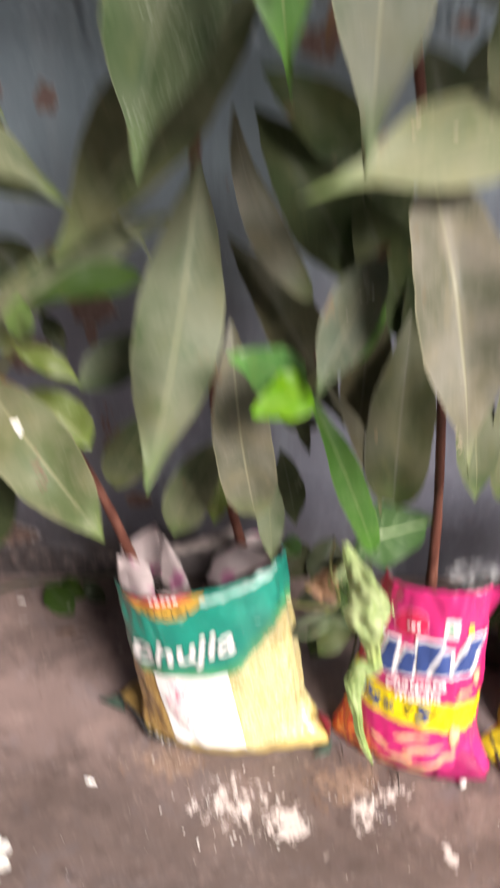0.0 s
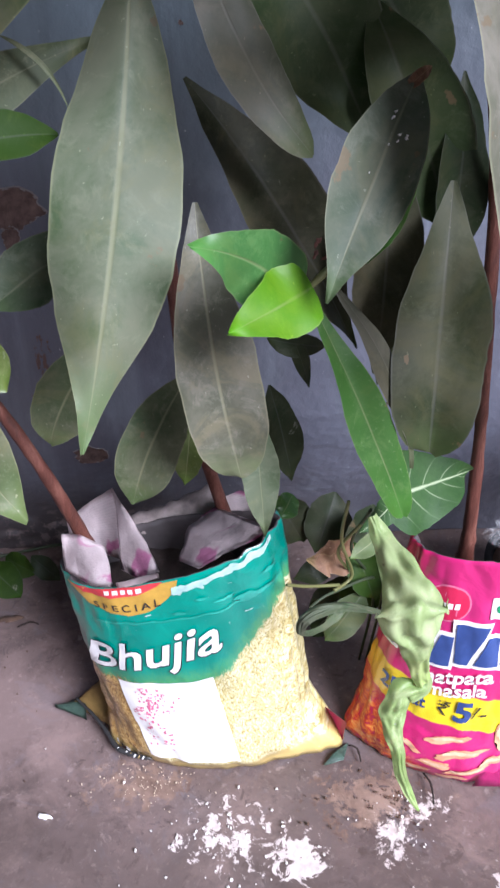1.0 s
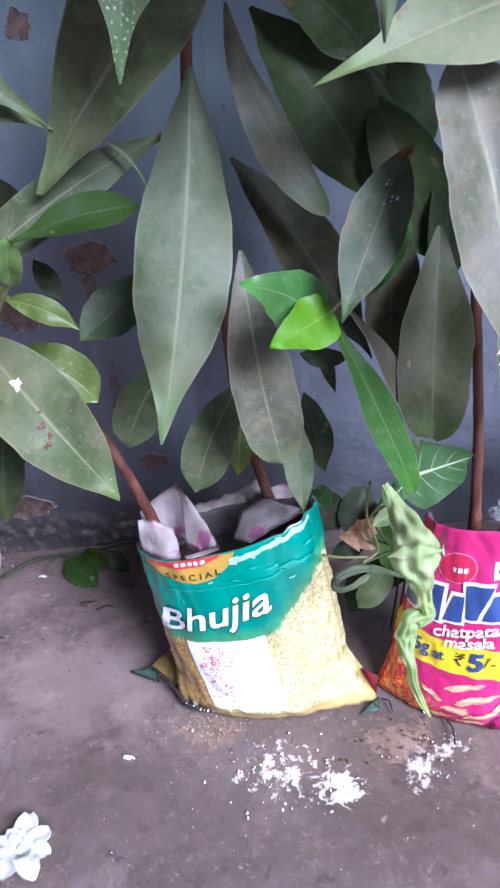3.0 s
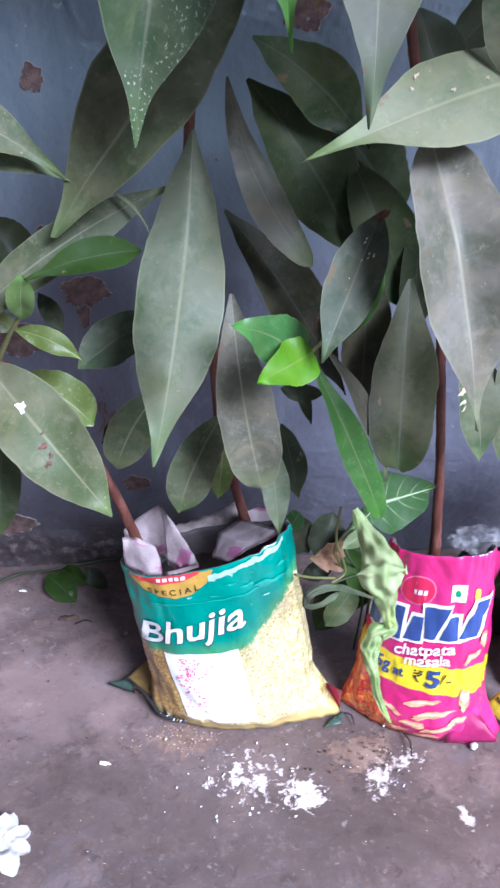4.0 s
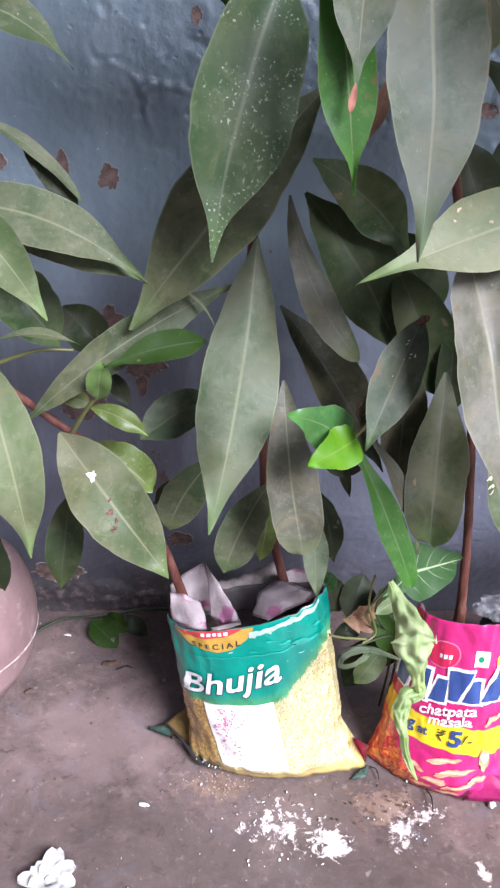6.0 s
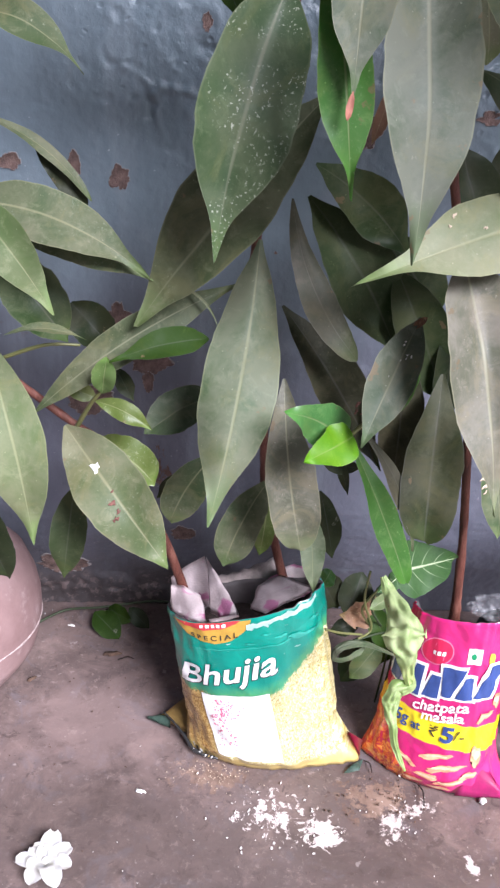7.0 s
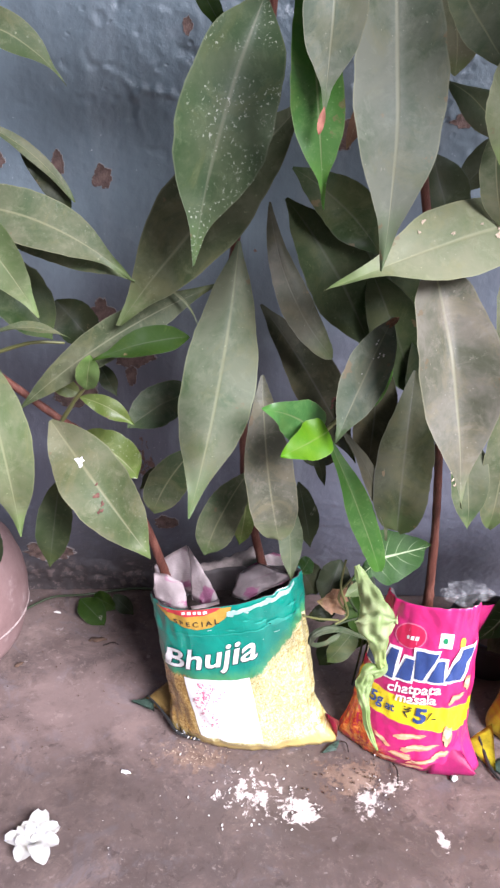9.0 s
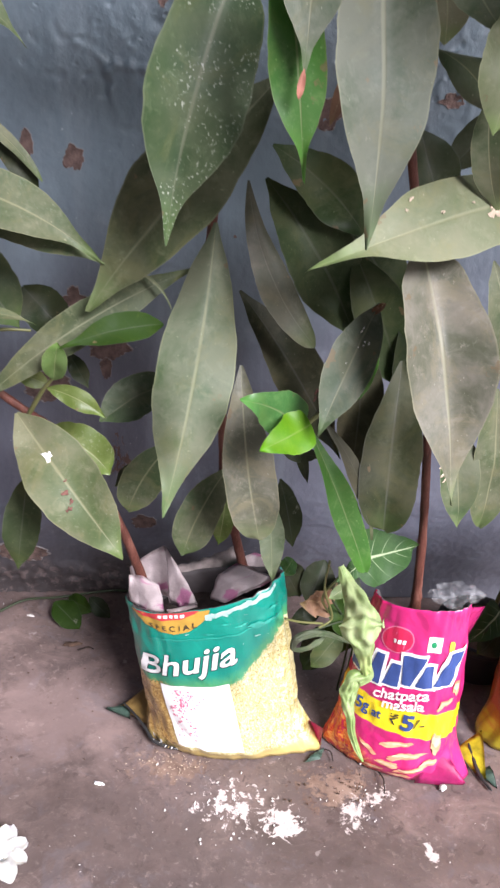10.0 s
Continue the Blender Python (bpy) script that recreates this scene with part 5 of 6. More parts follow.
sheet([(-0.022, 0.655, 0.171), (-0.009, 0.650, 0.174), (0.006, 0.645, 0.168)], [(-0.019, 0.640, 0.153), (-0.002, 0.625, 0.155), (0.013, 0.615, 0.162)], 1, "crumpled newspaper liner with pink print in the bag's mouth", (-0.017, 0.650, 0.143))
sheet([(-0.024, 0.690, 0.152), (-0.006, 0.695, 0.165), (0.008, 0.700, 0.171)], [(-0.019, 0.675, 0.135), (-0.000, 0.675, 0.135), (0.023, 0.660, 0.138)], 2, "torn newspaper liner standing up in the bag", (0.002, 0.690, 0.142))
sheet([(0.010, 0.690, 0.178), (0.014, 0.680, 0.177), (0.031, 0.650, 0.167)], [(0.016, 0.640, 0.152), (0.029, 0.625, 0.157), (0.042, 0.615, 0.172)], 3, "folded newspaper liner standing up in the bag", (0.023, 0.660, 0.142))
sheet([(0.052, 0.640, 0.158), (0.059, 0.660, 0.169), (0.077, 0.680, 0.168)], [(0.064, 0.615, 0.174), (0.084, 0.615, 0.187), (0.106, 0.630, 0.192)], 4, "crumpled newspaper liner round the stem", (0.063, 0.650, 0.152))
sheet([(0.078, 0.690, 0.165), (0.095, 0.700, 0.165), (0.114, 0.700, 0.159)], [(0.079, 0.670, 0.149), (0.094, 0.670, 0.150), (0.111, 0.660, 0.165)], 5, "newspaper liner at the back of the bag", (0.093, 0.680, 0.151))
sheet([(0.013, 0.618, 0.164), (0.026, 0.615, 0.169), (0.041, 0.612, 0.174)], [(0.016, 0.606, 0.170), (0.029, 0.604, 0.173), (0.042, 0.604, 0.178)], 6, "strip of newspaper folded over the bag's rim", (0.025, 0.610, 0.173))
roll_bm = tube([(0.019, 0.695, 0.140), (0.050, 0.700, 0.146), (0.079, 0.705, 0.159)], [0.008, 0.009, 0.008], 12, 6, 0.12, 3)
loose("rolled_paper", roll_bm, ROLL, (0.019, 0.695, 0.140), "rolled grey newspaper lying in the bag's mouth", "newspaper", "newspaper liners")

# clear plastic bunched in the mouth of the magenta bag
bm = bmesh.new()
bmesh.ops.create_icosphere(bm, subdivisions=4, radius=1)
for v in bm.verts:
    n = abs(noise.noise(v.co * 1.7)) + 0.3 * abs(noise.noise(v.co * 4.5))
    v.co = Vector((v.co.x * 0.024, v.co.y * 0.010, v.co.z * 0.012)) * (0.8 + 0.6 * n)
film_at = Vector((0.279, 0.650, 0.160))
bmesh.ops.translate(bm, verts=bm.verts, vec=film_at)
loose("plastic_film", bm, FILM, film_at, "crumpled clear plastic film in the bag's mouth", "plastic film")

# ---- clay pot ----
def clay_pot(at):
    prof = [(0.0, 0.004), (0.05, 0.0), (0.062, 0.012), (0.078, 0.034), (0.0825, 0.042), (0.0845, 0.045), (0.086, 0.05), (0.092, 0.075), (0.093, 0.1),
            (0.09, 0.122), (0.082, 0.146), (0.069, 0.163), (0.056, 0.173), (0.051, 0.179), (0.055, 0.186), (0.053, 0.189), (0.047, 0.185), (0.052, 0.165), (0.075, 0.13), (0.078, 0.1), (0.0, 0.1)]
    bm = bmesh.new()
    n = 56
    rings = []
    for k, (r, z) in enumerate(prof):
        ring = []
        for i in range(n):
            q = 2 * math.pi * i / n
            zz = z
            r2 = r * (1 + 0.012 * math.sin(2 * q + 1) + 0.006 * math.sin(5 * q))
            ring.append(bm.verts.new((r2 * math.cos(q), r2 * math.sin(q), zz)))
        rings.append(ring)
    for a, b in zip(rings, rings[1:]):
        for i in range(n):
            bm.faces.new((a[i], a[(i + 1) % n], b[(i + 1) % n], b[i]))
    bmesh.ops.remove_doubles(bm, verts=bm.verts, dist=0.0004)
    pot = thing("flower_pot", at, "rounded mauve-pink terracotta pot with dusty shoulder, on the floor", "flower pot")
    part("body", bm, CLAY, pot, "rounded terracotta body with a raised ring")
    seam, loops = bmesh.new(), []
    for i in range(96):
        q = 2 * math.pi * i / 96
        swell = 1 + 0.012 * math.sin(2 * q + 1) + 0.006 * math.sin(5 * q)
        rough = 0.5 + 0.9 * abs(noise.noise(Vector((6 * math.cos(q), 6 * math.sin(q), 3))))
        r0, z0 = 0.0922 * swell - 0.0004, 0.077 + 0.0012 * noise.noise(Vector((3 * math.cos(q), 3 * math.sin(q), 8)))
        loops.append([seam.verts.new(((r0 + 0.0017 * rough * math.cos(w)) * math.cos(q), (r0 + 0.0017 * rough * math.cos(w)) * math.sin(q), z0 + 0.0015 * rough * math.sin(w)))
                      for w in (2 * math.pi * k / 8 for k in range(8))])
    for a, b in zip(loops, loops[1:] + loops[:1]):
        for k in range(8):
            seam.faces.new((a[k], b[k], b[(k + 1) % 8], a[(k + 1) % 8]))
    part("seam", seam, CHIP_PALE, pot, "pale chipped seam round the belly")
    heap = bmesh.new()
    bmesh.ops.create_icosphere(heap, subdivisions=3, radius=1)
    for v in heap.verts:
        v.co = Vector((v.co.x * 0.074, v.co.y * 0.074, 0.112 + v.co.z * 0.012 + 0.004 * noise.noise(v.co * 7)))
    part("soil_fill", heap, SOIL, pot, "dark soil in the pot")
    return pot


clay_pot((-0.252, 0.710, 0.000))

# ---- plants ----
# a young tree in the teal bag
tree_a = thing("potted_plant", (0.07, 0.66, 0.12), "young tree with long drooping dusty leaves growing in the teal bag", "plant", "young trees in bags")
stem(tree_a, [(0.089, 0.680, 0.142), (0.076, 0.675, 0.194), (0.062, 0.670, 0.254), (0.058, 0.665, 0.304), (0.053, 0.660, 0.362), (0.041, 0.660, 0.426), (0.042, 0.655, 0.482), (0.048, 0.650, 0.542), (0.056, 0.650, 0.610), (0.060, 0.640, 0.651), (0.052, 0.635, 0.69), (0.05, 0.632, 0.75)], [0.0046, 0.0042, 0.0039, 0.0037, 0.0036, 0.0035, 0.0034, 0.0032, 0.003, 0.003, 0.0028, 0.002])
leaf(tree_a, (0.045, 0.645, 0.492), (0.014, 0.560, 0.299), 0.0630, GREYED, sag=0.03, bend=-0.02, fold=-0.28, label="large grey-green drooping leaf")
leaf(tree_a, (0.053, 0.600, 0.654), (0.014, 0.560, 0.498), 0.0680, SPECK, roll=-10, sag=0.05, bend=0.042, fold=0.4, kind="drip", label="dark green leaf spattered with white specks")
leaf(tree_a, (0.084, 0.630, 0.592), (-0.041, 0.604, 0.437), 0.0689, OLIVE, roll=10, sag=0.03, bend=0.01)
leaf(tree_a, (0.068, 0.630, 0.390), (0.089, 0.600, 0.252), 0.0466, WHITENED, sag=0.06, bend=0.03, kind="stub")
leaf(tree_a, (0.097, 0.630, 0.278), (0.103, 0.605, 0.205), 0.0237, GREYED, sag=0.04)
leaf(tree_a, (0.064, 0.660, 0.283), (0.027, 0.640, 0.204), 0.0398, DUSTY, sag=0.05, kind="blunt", bend=0.05)
leaf(tree_a, (0.064, 0.660, 0.263), (0.058, 0.650, 0.209), 0.0214, YELLOWED, kind="oval")
leaf(tree_a, (0.016, 0.680, 0.294), (-0.022, 0.670, 0.229), 0.0397, DUSTY, kind="blunt", bend=0.06)
leaf(tree_a, (0.066, 0.640, 0.523), (0.118, 0.604, 0.418), 0.0274, BROWNED, roll=-8, bend=0.11, sag=0.06, kind="stub", curl=0.3)
shade_leaf = leaf(tree_a, (0.065, 0.660, 0.438), (0.152, 0.640, 0.307), 0.0472, UMBER, roll=-10, bend=0.0)
leaf(tree_a, (0.083, 0.670, 0.542), (0.159, 0.660, 0.477), 0.0444, SHADY, roll=10, bend=-0.05, kind="lance")
leaf(tree_a, (0.081, 0.685, 0.516), (0.160, 0.655, 0.397), 0.0620, SHADY, roll=0, bend=-0.02)
for k, (a, b, r) in enumerate(((0.6, -0.4, 0.0036), (0.64, -0.2, 0.003), (0.67, -0.4, 0.0026))):
    dropping(shade_leaf, a, b, r, SCAR, 90 + k, "scar")
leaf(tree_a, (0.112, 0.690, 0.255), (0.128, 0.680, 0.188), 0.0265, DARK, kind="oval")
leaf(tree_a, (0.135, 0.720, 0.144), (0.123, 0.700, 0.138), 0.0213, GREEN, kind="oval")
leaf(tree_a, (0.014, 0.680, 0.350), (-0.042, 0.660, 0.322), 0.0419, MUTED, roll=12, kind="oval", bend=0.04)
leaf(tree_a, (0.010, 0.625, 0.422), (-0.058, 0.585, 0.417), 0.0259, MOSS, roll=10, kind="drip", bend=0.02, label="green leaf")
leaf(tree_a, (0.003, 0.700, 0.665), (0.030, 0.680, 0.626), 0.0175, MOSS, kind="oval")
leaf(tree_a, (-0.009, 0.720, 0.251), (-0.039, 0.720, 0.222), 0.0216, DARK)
# a fresh shoot with two bright leaves
stem(tree_a, [(0.147, 0.610, 0.377), (0.129, 0.600, 0.370), (0.117, 0.590, 0.364)], [0.0022, 0.002, 0.0016], TWIG, "twig")
leaf(tree_a, (0.111, 0.585, 0.358), (0.065, 0.550, 0.400), 0.0396, FRESH2, roll=-8, kind="disc", sag=0.05, bend=0.09, fold=-0.1, label="bright green young leaf")
leaf(tree_a, (0.116, 0.572, 0.373), (0.079, 0.537, 0.370), 0.0334, FRESH, roll=0, kind="disc", sag=0.05, bend=-0.01, fold=0.1, label="bright yellow-green young leaf")

# its leafy top over the view, unseen leaves added to shade the wall
rng = random.Random(41)
for k in (1, 3, 4):
    q = 2.4 * k + 2.6
    base = Vector((0.05, 0.632, 0.7 + 0.008 * k)) + Vector((0.012 * math.cos(q), 0.012 * math.sin(q), 0))
    tip = base + Vector((0.12 * math.cos(q), 0.09 * math.sin(q), -0.01 - 0.015 * rng.random()))
    leaf(tree_a, base, tip, rng.uniform(0.06, 0.072), (DUSTY, SHADY, GREYED)[k % 3], kind=("lance", "drip")[k % 2], sag=0.1)

# a young tree in the magenta bag
tree_b = thing("potted_plant", (0.245, 0.635, 0.14), "young tree with red-brown stem, dusty leaves, in the magenta bag", "plant", "young trees in bags")
stem(tree_b, [(0.245, 0.655, 0.129), (0.242, 0.650, 0.164), (0.236, 0.650, 0.237), (0.225, 0.645, 0.316), (0.212, 0.640, 0.402), (0.199, 0.635, 0.452), (0.178, 0.625, 0.522), (0.158, 0.615, 0.598), (0.142, 0.610, 0.667)], [0.007, 0.0048, 0.0038, 0.0036, 0.0035, 0.0033, 0.0032, 0.003, 0.0028], knobs=0.08, seed=4)
leaf(tree_b, (0.118, 0.550, 0.686), (0.126, 0.503, 0.517), 0.0603, ASHEN, sag=0.03, bend=-0.025, kind="drip", label="large grey-green drooping leaf")
leaf(tree_b, (0.071, 0.537, 0.674), (0.090, 0.517, 0.548), 0.0333, GREEN, roll=8, bend=0.0, kind="low", label="bright green leaf with a long drip tip")
leaf(tree_b, (0.085, 0.528, 0.689), (0.084, 0.507, 0.601), 0.0378, ASHEN, roll=0, kind="drip", label="grey leaf with a dried red tip")
leaf(tree_b, (0.084, 0.505, 0.605), (0.082, 0.503, 0.591), 0.0043, DEADTIP, kind="blunt", sag=0.0, name="dried_tip", label="dried red-brown leaf tip")
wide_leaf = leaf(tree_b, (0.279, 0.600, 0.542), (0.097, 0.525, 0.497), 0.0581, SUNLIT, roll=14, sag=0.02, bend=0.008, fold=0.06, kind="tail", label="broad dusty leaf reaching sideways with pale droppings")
for k, (a, b, r) in enumerate(((0.37, -0.2, 0.0066), (0.35, 0.0, 0.003), (0.35, 0.6, 0.004), (0.37, 0.4, 0.002), (0.41, 0.2, 0.0018), (0.53, 0.2, 0.0022), (0.62, 0.8, 0.0026), (0.64, 0.6, 0.0018))):
    dropping(wide_leaf, a, b, r, TAN, 30 + k)
leaf(tree_b, (0.176, 0.575, 0.499), (0.202, 0.505, 0.353), 0.0654, WHITENED, sag=0.05, bend=-0.02, kind="broad", fold=0.4, label="pale grey dusty drooping leaf")
edge_leaf = leaf(tree_b, (0.224, 0.600, 0.370), (0.241, 0.585, 0.280), 0.0356, GREYED, kind="oval")
leaf(tree_b, (0.254, 0.600, 0.393), (0.264, 0.600, 0.271), 0.0402, DUSTY, kind="blunt")
for k, (a, b, r) in enumerate(((0.36, 0.8, 0.0056), (0.44, 0.8, 0.004), (0.5, 0.8, 0.0026))):
    dropping(edge_leaf, a, b, r, TAN, 80 + k)
marked_leaf = leaf(tree_b, (0.160, 0.605, 0.452), (0.118, 0.547, 0.377), 0.0384, ASHEN, sag=0.06, bend=0.02, kind="lance", label="dusty leaf with white droppings")
for k, (a, b, r) in enumerate(((0.22, 0.1, 0.0012), (0.25, 0.2, 0.0014), (0.3, -0.2, 0.0012), (0.31, -0.4, 0.0016), (0.33, -0.2, 0.001), (0.36, 0.0, 0.0008), (0.5, 0.2, 0.0006))):
    dropping(marked_leaf, a, b, r, CRUMB, 40 + k)
leaf(tree_b, (0.189, 0.630, 0.399), (0.185, 0.590, 0.272), 0.0520, DIM, roll=10, kind="stub", bend=0.015, fold=0.3, label="olive leaf with a torn edge, colour darkened for shade")
stem(tree_b, [(0.160, 0.592, 0.301), (0.163, 0.592, 0.305), (0.167, 0.592, 0.308), (0.172, 0.592, 0.307)], [0.0006, 0.0009, 0.0008, 0.0003], TAN, "torn_edge", label="curled dry torn edge")
leaf(tree_b, (0.119, 0.600, 0.356), (0.173, 0.580, 0.238), 0.0258, GREEN, roll=-8, kind="stub", sag=0.05, bend=0.0)
leaf(tree_b, (0.126, 0.600, 0.366), (0.177, 0.590, 0.262), 0.0169, BROWNED, roll=-30, bend=-0.03, curl=0.4)
leaf(tree_b, (0.168, 0.640, 0.412), (0.150, 0.622, 0.362), 0.0260, GREEN, roll=20, kind="oval")
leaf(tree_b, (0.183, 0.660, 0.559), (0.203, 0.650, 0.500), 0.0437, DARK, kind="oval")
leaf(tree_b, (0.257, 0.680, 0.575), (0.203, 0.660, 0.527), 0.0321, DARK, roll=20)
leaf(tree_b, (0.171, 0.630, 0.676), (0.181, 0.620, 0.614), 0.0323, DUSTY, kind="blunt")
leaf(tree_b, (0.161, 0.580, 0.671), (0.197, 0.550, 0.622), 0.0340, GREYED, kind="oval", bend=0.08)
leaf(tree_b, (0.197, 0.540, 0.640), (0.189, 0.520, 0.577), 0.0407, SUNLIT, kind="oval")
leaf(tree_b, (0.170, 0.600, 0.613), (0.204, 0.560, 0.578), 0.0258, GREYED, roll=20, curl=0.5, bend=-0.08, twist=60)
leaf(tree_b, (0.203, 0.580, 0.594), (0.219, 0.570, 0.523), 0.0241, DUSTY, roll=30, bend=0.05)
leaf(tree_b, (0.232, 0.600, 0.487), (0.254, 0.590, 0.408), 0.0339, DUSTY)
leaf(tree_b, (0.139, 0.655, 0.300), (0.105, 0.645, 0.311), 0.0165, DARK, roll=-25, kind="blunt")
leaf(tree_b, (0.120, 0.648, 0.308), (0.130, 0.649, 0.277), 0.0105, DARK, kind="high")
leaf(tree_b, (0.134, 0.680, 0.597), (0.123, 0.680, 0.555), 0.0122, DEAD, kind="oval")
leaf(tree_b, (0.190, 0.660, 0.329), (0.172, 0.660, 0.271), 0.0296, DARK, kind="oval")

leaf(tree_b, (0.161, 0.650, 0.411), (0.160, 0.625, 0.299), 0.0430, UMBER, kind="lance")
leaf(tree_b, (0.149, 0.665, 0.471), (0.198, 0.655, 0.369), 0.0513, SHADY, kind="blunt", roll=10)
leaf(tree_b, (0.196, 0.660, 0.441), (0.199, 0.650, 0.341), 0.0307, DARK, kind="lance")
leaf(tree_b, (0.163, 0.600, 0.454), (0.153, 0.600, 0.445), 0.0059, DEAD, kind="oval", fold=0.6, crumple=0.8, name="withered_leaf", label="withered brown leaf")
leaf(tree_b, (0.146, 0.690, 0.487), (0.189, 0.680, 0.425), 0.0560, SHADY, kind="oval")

# the crown of the tree over the view, unseen, added to shade the leaves below
stem(tree_b, [(0.142, 0.610, 0.667), (0.25, 0.57, 0.74), (0.28, 0.51, 0.84), (0.31, 0.45, 0.92)], [0.003, 0.003, 0.0026, 0.002])
stem(tree_b, [(0.28, 0.51, 0.84), (0.36, 0.49, 0.88), (0.43, 0.44, 0.9)], [0.0024, 0.0022, 0.0016], name="branch")
rng = random.Random(77)
for k in range(13):
    q, far = 2.4 * k, 0.1 * math.sqrt((k + 0.5) / 15)
    base = Vector((0.345, 0.46, 0.89)) + Vector((far * math.cos(q), far * math.sin(q), rng.uniform(-0.06, 0.02)))
    tip = base + Vector((0.03 * math.cos(q), 0.03 * math.sin(q), -rng.uniform(0.13, 0.18)))
    tip.z = max(tip.z, 0.69)
    leaf(tree_b, base, tip, rng.uniform(0.058, 0.07), (DUSTY, SHADY, GREYED)[k % 3], kind=("lance", "drip")[k % 2], sag=0.06)

# a branching plant rooted in the teal bag that leans to the clay pot
tree_c = thing("potted_plant", (-0.01, 0.665, 0.12), "leaning young tree with red-brown branches rooted in the teal bag", "plant", "young trees in bags")
stem(tree_c, [(-0.005, 0.670, 0.139), (-0.015, 0.665, 0.177), (-0.027, 0.655, 0.223), (-0.047, 0.650, 0.274), (-0.070, 0.640, 0.319), (-0.093, 0.630, 0.344), (-0.126, 0.620, 0.378), (-0.155, 0.600, 0.418), (-0.177, 0.590, 0.467)], [0.005, 0.0045, 0.004, 0.0036, 0.0034, 0.0032, 0.003, 0.0028, 0.0028], seed=6)
spot_leaf = leaf(tree_c, (-0.098, 0.615, 0.351), (-0.015, 0.557, 0.263), 0.0578, TAWNY, sag=0.06, bend=0.0, kind="oval", label="broad dusty leaf with a white spot")
dropping(spot_leaf, 0.3, 0.0, 0.0062, PETAL, 6, label="white dropping")
for k, (a, b, r) in enumerate(((0.47, 0.0, 0.002), (0.53, 0.2, 0.0042), (0.58, 0.2, 0.003), (0.61, 0.4, 0.0036))):
    dropping(spot_leaf, a, b, r, SCAR, 60 + k, "scar")
leaf(tree_c, (-0.084, 0.635, 0.326), (-0.031, 0.625, 0.294), 0.0373, YELLOWED, kind="blunt", bend=-0.1)
stem(tree_c, [(-0.090, 0.620, 0.348), (-0.076, 0.608, 0.374), (-0.065, 0.600, 0.390)], [0.002, 0.0017, 0.0013], TWIG, "twig")
leaf(tree_c, (-0.066, 0.600, 0.386), (-0.060, 0.590, 0.419), 0.0196, YOUNG, kind="blunt", label="small bright green leaf")
leaf(tree_c, (-0.074, 0.610, 0.375), (-0.030, 0.600, 0.357), 0.0176, YELLOWED, kind="lance", bend=-0.06)
leaf(tree_c, (-0.076, 0.630, 0.368), (-0.101, 0.630, 0.378), 0.0160, YELLOWED, kind="oval")
leaf(tree_c, (-0.123, 0.520, 0.461), (-0.094, 0.485, 0.332), 0.0438, LIGHT, kind="lance", bend=-0.03, label="large green-grey leaf hanging beside the pot")
leaf(tree_c, (-0.142, 0.550, 0.541), (-0.077, 0.510, 0.477), 0.0323, LIGHT, kind="lance", bend=-0.05, roll=10)
leaf(tree_c, (-0.161, 0.620, 0.515), (-0.030, 0.600, 0.473), 0.0454, DUSTY, roll=-8, bend=-0.075, fold=0.1, kind="drip")
leaf(tree_c, (-0.135, 0.630, 0.492), (-0.029, 0.610, 0.469), 0.0268, DUSTY, roll=10, bend=-0.06, fold=0.1)
leaf(tree_c, (-0.166, 0.700, 0.562), (-0.083, 0.690, 0.504), 0.0130, DUSTY, roll=-20, bend=-0.06, kind="blunt")
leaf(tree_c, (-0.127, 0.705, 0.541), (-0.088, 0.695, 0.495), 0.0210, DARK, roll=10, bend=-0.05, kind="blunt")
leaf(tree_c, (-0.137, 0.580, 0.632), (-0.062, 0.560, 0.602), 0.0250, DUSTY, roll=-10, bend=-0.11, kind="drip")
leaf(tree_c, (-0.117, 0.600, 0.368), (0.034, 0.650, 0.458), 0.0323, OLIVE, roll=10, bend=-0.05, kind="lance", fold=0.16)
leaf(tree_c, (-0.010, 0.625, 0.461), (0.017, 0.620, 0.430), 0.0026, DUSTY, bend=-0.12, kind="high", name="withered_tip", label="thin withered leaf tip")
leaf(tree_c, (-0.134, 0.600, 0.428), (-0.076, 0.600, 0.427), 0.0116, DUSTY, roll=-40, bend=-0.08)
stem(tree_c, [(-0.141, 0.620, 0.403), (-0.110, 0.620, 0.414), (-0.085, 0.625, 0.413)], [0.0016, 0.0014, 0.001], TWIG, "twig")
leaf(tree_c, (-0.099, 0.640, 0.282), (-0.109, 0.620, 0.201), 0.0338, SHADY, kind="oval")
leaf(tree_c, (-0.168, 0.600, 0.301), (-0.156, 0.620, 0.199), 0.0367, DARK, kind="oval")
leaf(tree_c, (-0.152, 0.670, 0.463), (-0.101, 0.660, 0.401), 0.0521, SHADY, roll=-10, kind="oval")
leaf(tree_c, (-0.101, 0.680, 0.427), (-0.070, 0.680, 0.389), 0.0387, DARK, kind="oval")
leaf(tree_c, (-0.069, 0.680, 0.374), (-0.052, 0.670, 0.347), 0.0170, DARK)

